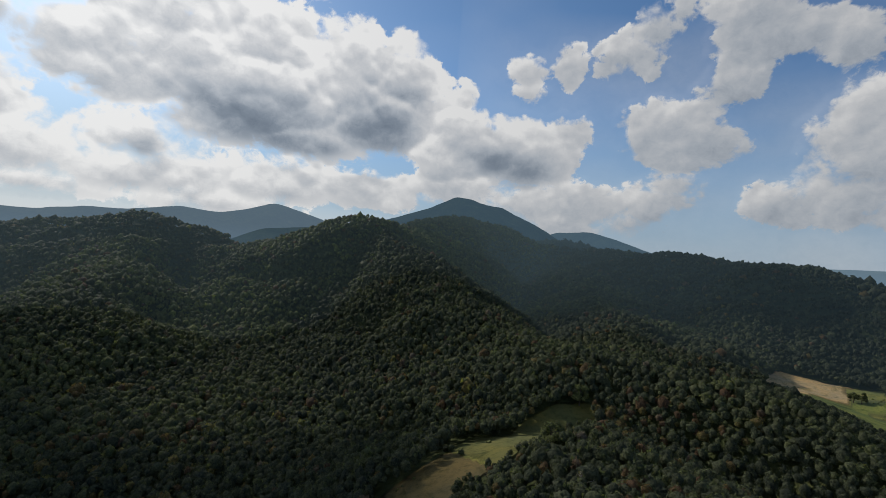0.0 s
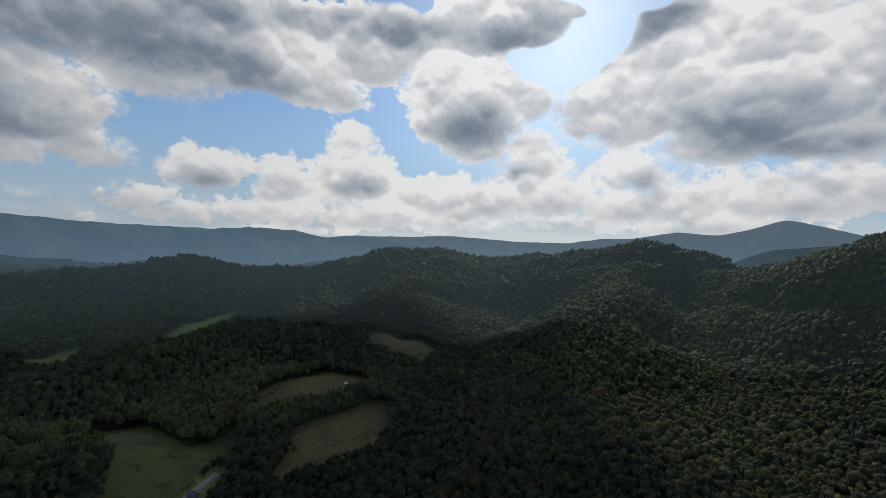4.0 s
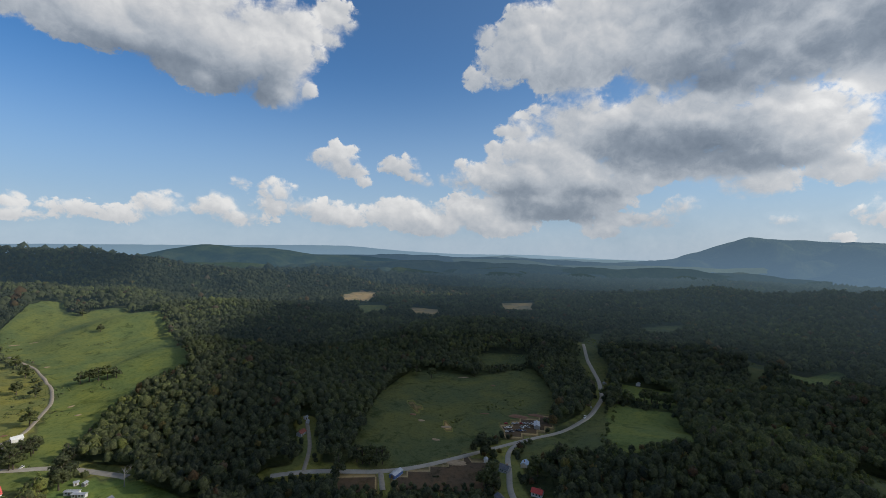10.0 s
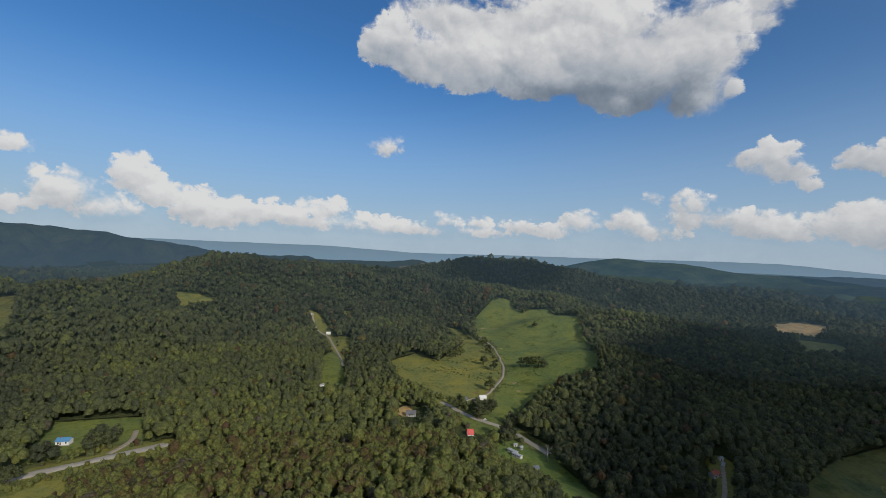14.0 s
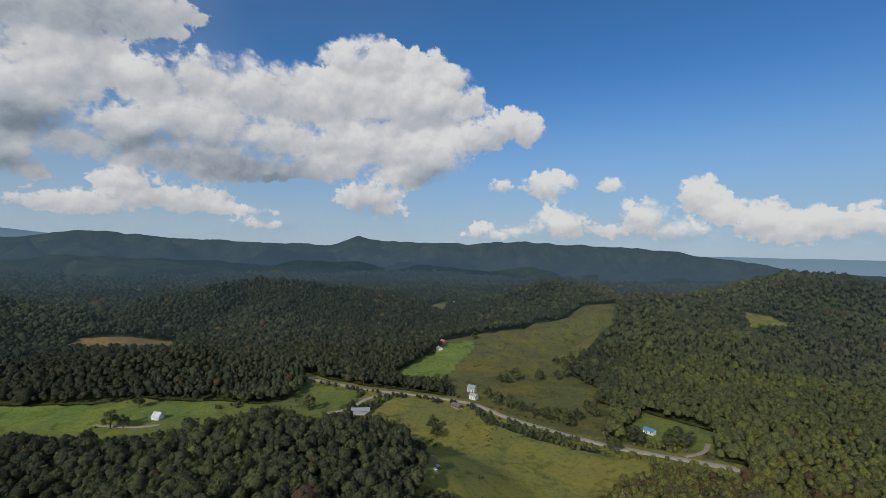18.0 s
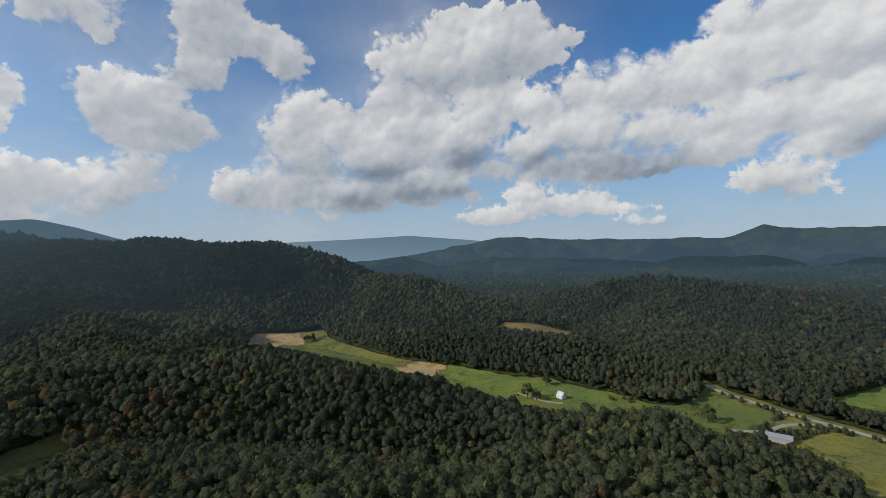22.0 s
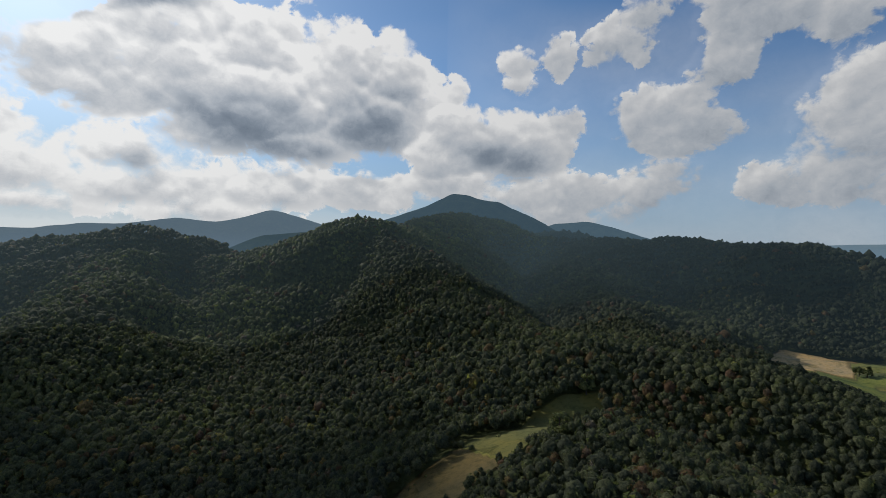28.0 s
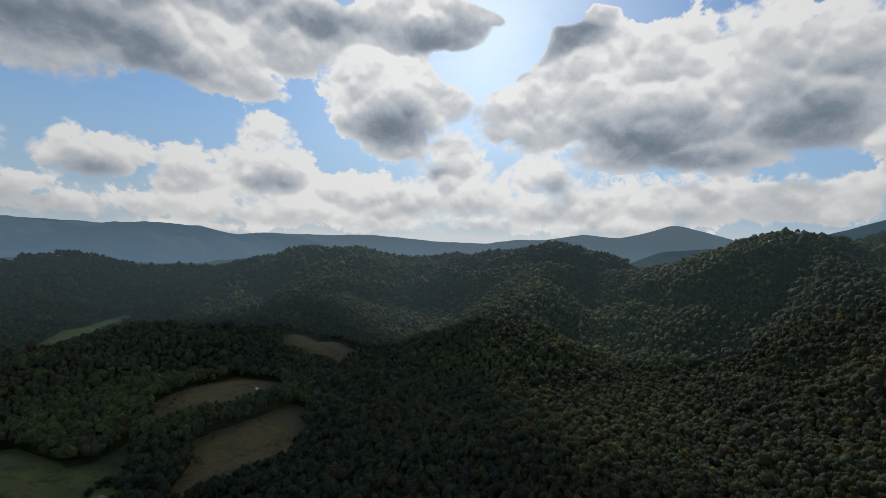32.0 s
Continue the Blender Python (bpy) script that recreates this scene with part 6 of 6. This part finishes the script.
# farm in the southern bowl
building("barn", "white barn with white metal roof below the pasture", "barn", (20, -450), 15, 8.6, 6.2, 3.2, 1.9, WHITE, WHITE, 0, big_door=True)
building("house", "small white house near the pasture road", "house", (27, -437), 30, 6.0, 4.6, 2.6, 1.5, WHITE, TIN, 2)
building("house", "grey stone coloured house at the pasture foot", "house", (37, -440), 75, 7.5, 5.6, 2.8, 1.8, GREY_WALL, SHINGLE, 2, True)
building("house", "steep red roofed cabin with white gable", "house", (25, -361), 200, 6.4, 6.2, 1.4, 4.2, WHITE, RED_ROOF, 1)
building("mobile_home", "long white mobile home on grass", "mobile home", (-9, -336), -38, 10.5, 3.2, 2.4, 0.4, WHITE, TIN, 4)
building("mobile_home", "long white mobile home on grass", "mobile home", (-12, -330), -38, 10.0, 3.2, 2.4, 0.4, WHITE, TIN, 4)
building("shed", "small pale shed on a lawn", "shed", (-11, -348), 10, 3.2, 2.6, 2.0, 0.7, WHITE, TIN, 0)
building("shed", "small pale shed on a lawn", "shed", (-15, -344), 50, 3.4, 2.8, 2.0, 0.7, GREY_WALL, TIN, 0)
building("shed", "rounded grey metal shed at the wood edge", "shed", (-24, -313), 30, 5.5, 4.2, 2.2, 1.3, GREY_WALL, DARK_TIN, 0, big_door=True)
building("house", "grey roofed house in a clearing of raw earth", "house", (80, -390), 10, 11.0, 7.0, 3.0, 2.2, GREY_WALL, SHINGLE, 4, True, True)
# hollow in the southern hill
building("barn", "white barn in a narrow wooded hollow", "barn", (291, -709), 10, 9.0, 6.0, 3.2, 1.6, WHITE, WHITE, 0, big_door=True)
building("shed", "long rusty red shed in the hollow", "shed", (302, -751), 20, 9.0, 5.0, 2.6, 1.2, RED_WALL, plain("faded_rust_roof", (0.33, 0.19, 0.13), 0.8, vary=0.35), 0)
building("house", "small pale house on bare ground at the hollow's head", "house", (352, -774), 40, 7.5, 5.0, 2.6, 1.5, CREAM, TIN, 2)
building("mobile_home", "small white trailer at the wood edge", "mobile home", (188, -446), 60, 6.0, 2.8, 2.3, 0.4, WHITE, TIN, 2)
# the western road
building("barn", "long open barn with bright white metal roof in a meadow", "barn", (401, -48), 82, 17.0, 8.5, 3.4, 1.7, GREY_WALL, TIN, 0, big_door=True, size=0.92)
building("shed", "brown wooden shed with metal roof beside the road", "shed", (397, -137), 25, 10.5, 5.5, 2.6, 1.0, BROWN, DARK_TIN, 0, big_door=True, size=0.92)
building("house", "white gabled building at the road bend", "house", (416, -161), 35, 8.0, 6.4, 3.4, 2.2, WHITE, TIN, 2, True, size=0.92)
building("house", "white house with grey blue metal roof above the bend", "house", (439, -168), 40, 9.0, 6.6, 4.4, 2.4, WHITE, plain("grey_blue_roof", (0.33, 0.38, 0.43), 0.5, 0.3), 3, True, True, size=0.92)
building("house", "white house with bright blue metal roof under trees", "house", (303, -273), 20, 9.0, 6.0, 2.8, 1.7, WHITE, BLUE_ROOF, 3, True, size=0.92)
building("house", "white farmhouse above a green pasture", "house", (619, -185), 10, 10.0, 6.0, 3.0, 1.8, WHITE, TIN, 3, True, size=0.92)
building("barn", "dark red barn with pale roof behind the farmhouse", "barn", (646, -199), 10, 12.0, 6.0, 3.2, 1.8, RED_WALL, plain("pinkish_roof", (0.42, 0.24, 0.21), 0.7), 0, big_door=True, size=0.92)
building("barn", "steep roofed white barn beside the valley field", "barn", (426, 117), 62, 7.5, 6.4, 2.2, 4.0, WHITE, TIN, 0, big_door=True, size=0.92)
building("house", "far white house on a wooded slope", "house", (845, 225), 5, 9.0, 6.0, 2.8, 1.8, WHITE, TIN, 2, size=0.92)
building("house", "far pale house on a wooded hill", "house", (1001, 34), 5, 9.0, 6.0, 2.8, 1.8, CREAM, SHINGLE, 2, size=0.92)
building("house", "far white house on a hillside", "house", (1109, -367), 25, 9.0, 6.0, 2.8, 1.8, WHITE, TIN, 2, size=0.92)
building("shed", "tiny brown pump shed in the meadow", "shed", (241, -73), 10, 3.4, 2.2, 1.6, 0.5, BROWN, TIN, 0, size=0.7)
building("shed", "tiny white and blue shed in the meadow", "shed", (236, -70), 5, 3.0, 1.8, 1.4, 0.4, BLUE_WALL, WHITE, 0, size=0.7)

# parked cars in the yard and along the roads
yard = [np.array(p, float) for p in ((-290, -252), (-309, -234), (-272, -233), (-286, -228))]
pick_paint = random.Random(5)
for i in range(8):
    for k in range(3):
        if pick_paint.random() < 0.22:
            continue
        s, t = (i + 0.5) / 8, (k + 0.35 + pick_paint.uniform(-0.1, 0.1)) / 3
        p = (yard[0] * (1 - s) + yard[1] * s) * (1 - t) + (yard[2] * (1 - s) + yard[3] * s) * t
        paint = pick_paint.choice(("white", "silver", "blue", "dark", "white", "red"))
        tagged(vehicle((float(p[0]), float(p[1])), 120 + pick_paint.uniform(-25, 25), paint, "parked " + paint + " car in the crowded yard"), group="cars in the yard")
vehicle((-354, -214), 20, "white", "white box truck parked beside the road", "truck", 7.5, 2.6)
vehicle((-381, -224), 35, "silver", "silver car on the valley road")
vehicle((15, -396), 60, "white", "white car parked beside the road")
vehicle((293, -284), 15, "white", "white car parked on a lawn")

# single trees, hedge trees and shrubs
BROAD = [tree_model(13.5 + k, 4.6 + 0.3 * k, 40 + k, 0.36 + 0.07 * k, "green broadleaf tree standing alone in the valley") for k in range(5)]
GREAT = [tree_model(19.0 + k, 7.4, 60 + k, 0.3 + 0.1 * k, "large spreading dark green broadleaf tree") for k in range(2)]
BUSH = [tree_model(3.2 + 0.6 * k, 1.9 + 0.2 * k, 80 + k, 0.4 + 0.1 * k, "low green shrub in meadow grass", "shrub") for k in range(3)]
plant(GREAT, ((-231, -221), (-5, -356), (286, -244), (274, -275)), 1)
plant(BROAD, ((-137, -256), (-257, -174), (-210, -191), (-417, -230), (-425, -227), (-366, -363), (-317, -410), (-323, -389), (-231, -172), (14, -482), (22, -407), (16, -414), (10, -418), (19, -396), (40, -416), (-8, -392), (-20, -570), (-27, -569), (-34, -563), (-41, -560), (-48, -558), (13, -568), (27, -589), (23, -656), (33, -709), (-51, -816), (-35, -957), (76, -621), (68, -622), (62, -633), (84, -620), (91, -619), (280, -220), (274, -269), (463, -231), (457, -217), (459, -257), (506, -319), (463, -296), (477, -322), (463, -325), (457, -280), (413, -175), (393, -178), (382, -185), (371, -192), (360, -197), (349, -203), (342, -211), (335, -215), (471, -102), (467, -110), (463, -118), (479, -95), (458, -135), (449, -145), (487, -70), (486, -61), (483, -81), (418, -4), (408, -40), (644, -248), (355, -250), (346, -249), (378, -279), (336, -100), (459, 141), (65, 233), (61, 226), (107, 327), (-301, -41), (-400, -219), (-411, -216), (-421, -209), (413, 146), (412, 137), (352, -101), (499, 533), (504, 528)), 2)
plant(BUSH, ((-187, -219), (-184, -208), (15, -550), (28, -547), (288, -213), (337, -185), (332, -189), (365, -149), (350, -153), (413, -128), (606, -247), (590, -267), (599, -342), (571, -307), (428, 146), (424, 151), (242, -99), (62, 240), (34, 252), (385, 142), (388, 131), (-488, 262), (-486, 270), (-320, -174), (-291, -159), (-367, -195), (417, 159), (524, 476)), 3)

# trees along the road, the lane, the brook and on the rough slope
plant([copy_thing(t, pose(0, 0, 0)) for t in BROAD[:3]], ((-252, -172), (-257, -170), (-254, -163), (-262, -164), (-205, -190), (-199, -187), (-203, -184), (-408, -221), (-406, -215), (-413, -214), (-439, -201), (-439, -194), (-439, -188), (-436, -180), (-434, -174), (-154, -262), (-156, -258), (-160, -256), (-163, -252), (-167, -251), (24, -416), (11, -414), (21, -396), (-3, -347), (516, -314), (486, -309), (471, -316), (430, -302), (492, -355), (464, -261), (480, -235), (461, -210), (390, -298), (372, -274), (518, -337), (483, -335), (458, -111), (452, -122), (446, -133), (440, -140), (276, -267), (271, -273), (276, -287), (272, -275), (280, -273), (343, -232), (331, -215), (344, -212), (348, -203)), 6)
plant([copy_thing(t, pose(0, 0, 0)) for t in BUSH], ((-401, -211), (-388, -205), (-374, -199), (-358, -193), (-331, -180), (-310, -171), (-296, -164), (-284, -159), (-277, -158), (390, -169), (382, -174), (373, -179), (366, -184), (360, -189), (354, -195), (348, -199), (343, -205), (369, -155), (374, -149), (331, -94), (322, -94), (519, -187), (525, -204), (594, -310), (625, -355), (635, -391)), 7)


def bare_tree(tall, seed):
    """A dead grey tree with bare limbs and twigs."""
    t = new("dead_tree")
    tagged(t, "pale grey dead tree with bare branches above the forest", "tree", "dead trees in the forest")
    r = random.Random(seed)
    bm, tips = trunk_and_limbs(tall, seed, tall * 0.28, 11)
    for tip in tips:
        for _ in range(4):
            tube(bm, tip * 0.97, tip + Vector((r.uniform(-1.2, 1.2), r.uniform(-1.2, 1.2), r.uniform(0.3, 1.6))), 0.04, 0.012, 4)
    part("trunk", bm, plain("dead_wood", (0.27, 0.255, 0.235), 0.9, vary=0.25), t)
    return t


DEAD = [bare_tree(11.5 + 0.8 * k, 90 + k) for k in range(3)]
plant(DEAD, ((22, -221), (8, -218), (-33, -328), (135, -199), (232, 33), (256, 2), (230, -12), (179, -151), (11, 450), (104, 189), (61, 174), (250, -11), (264, 5), (225, 34), (175, -146), (132, -207)), 4)
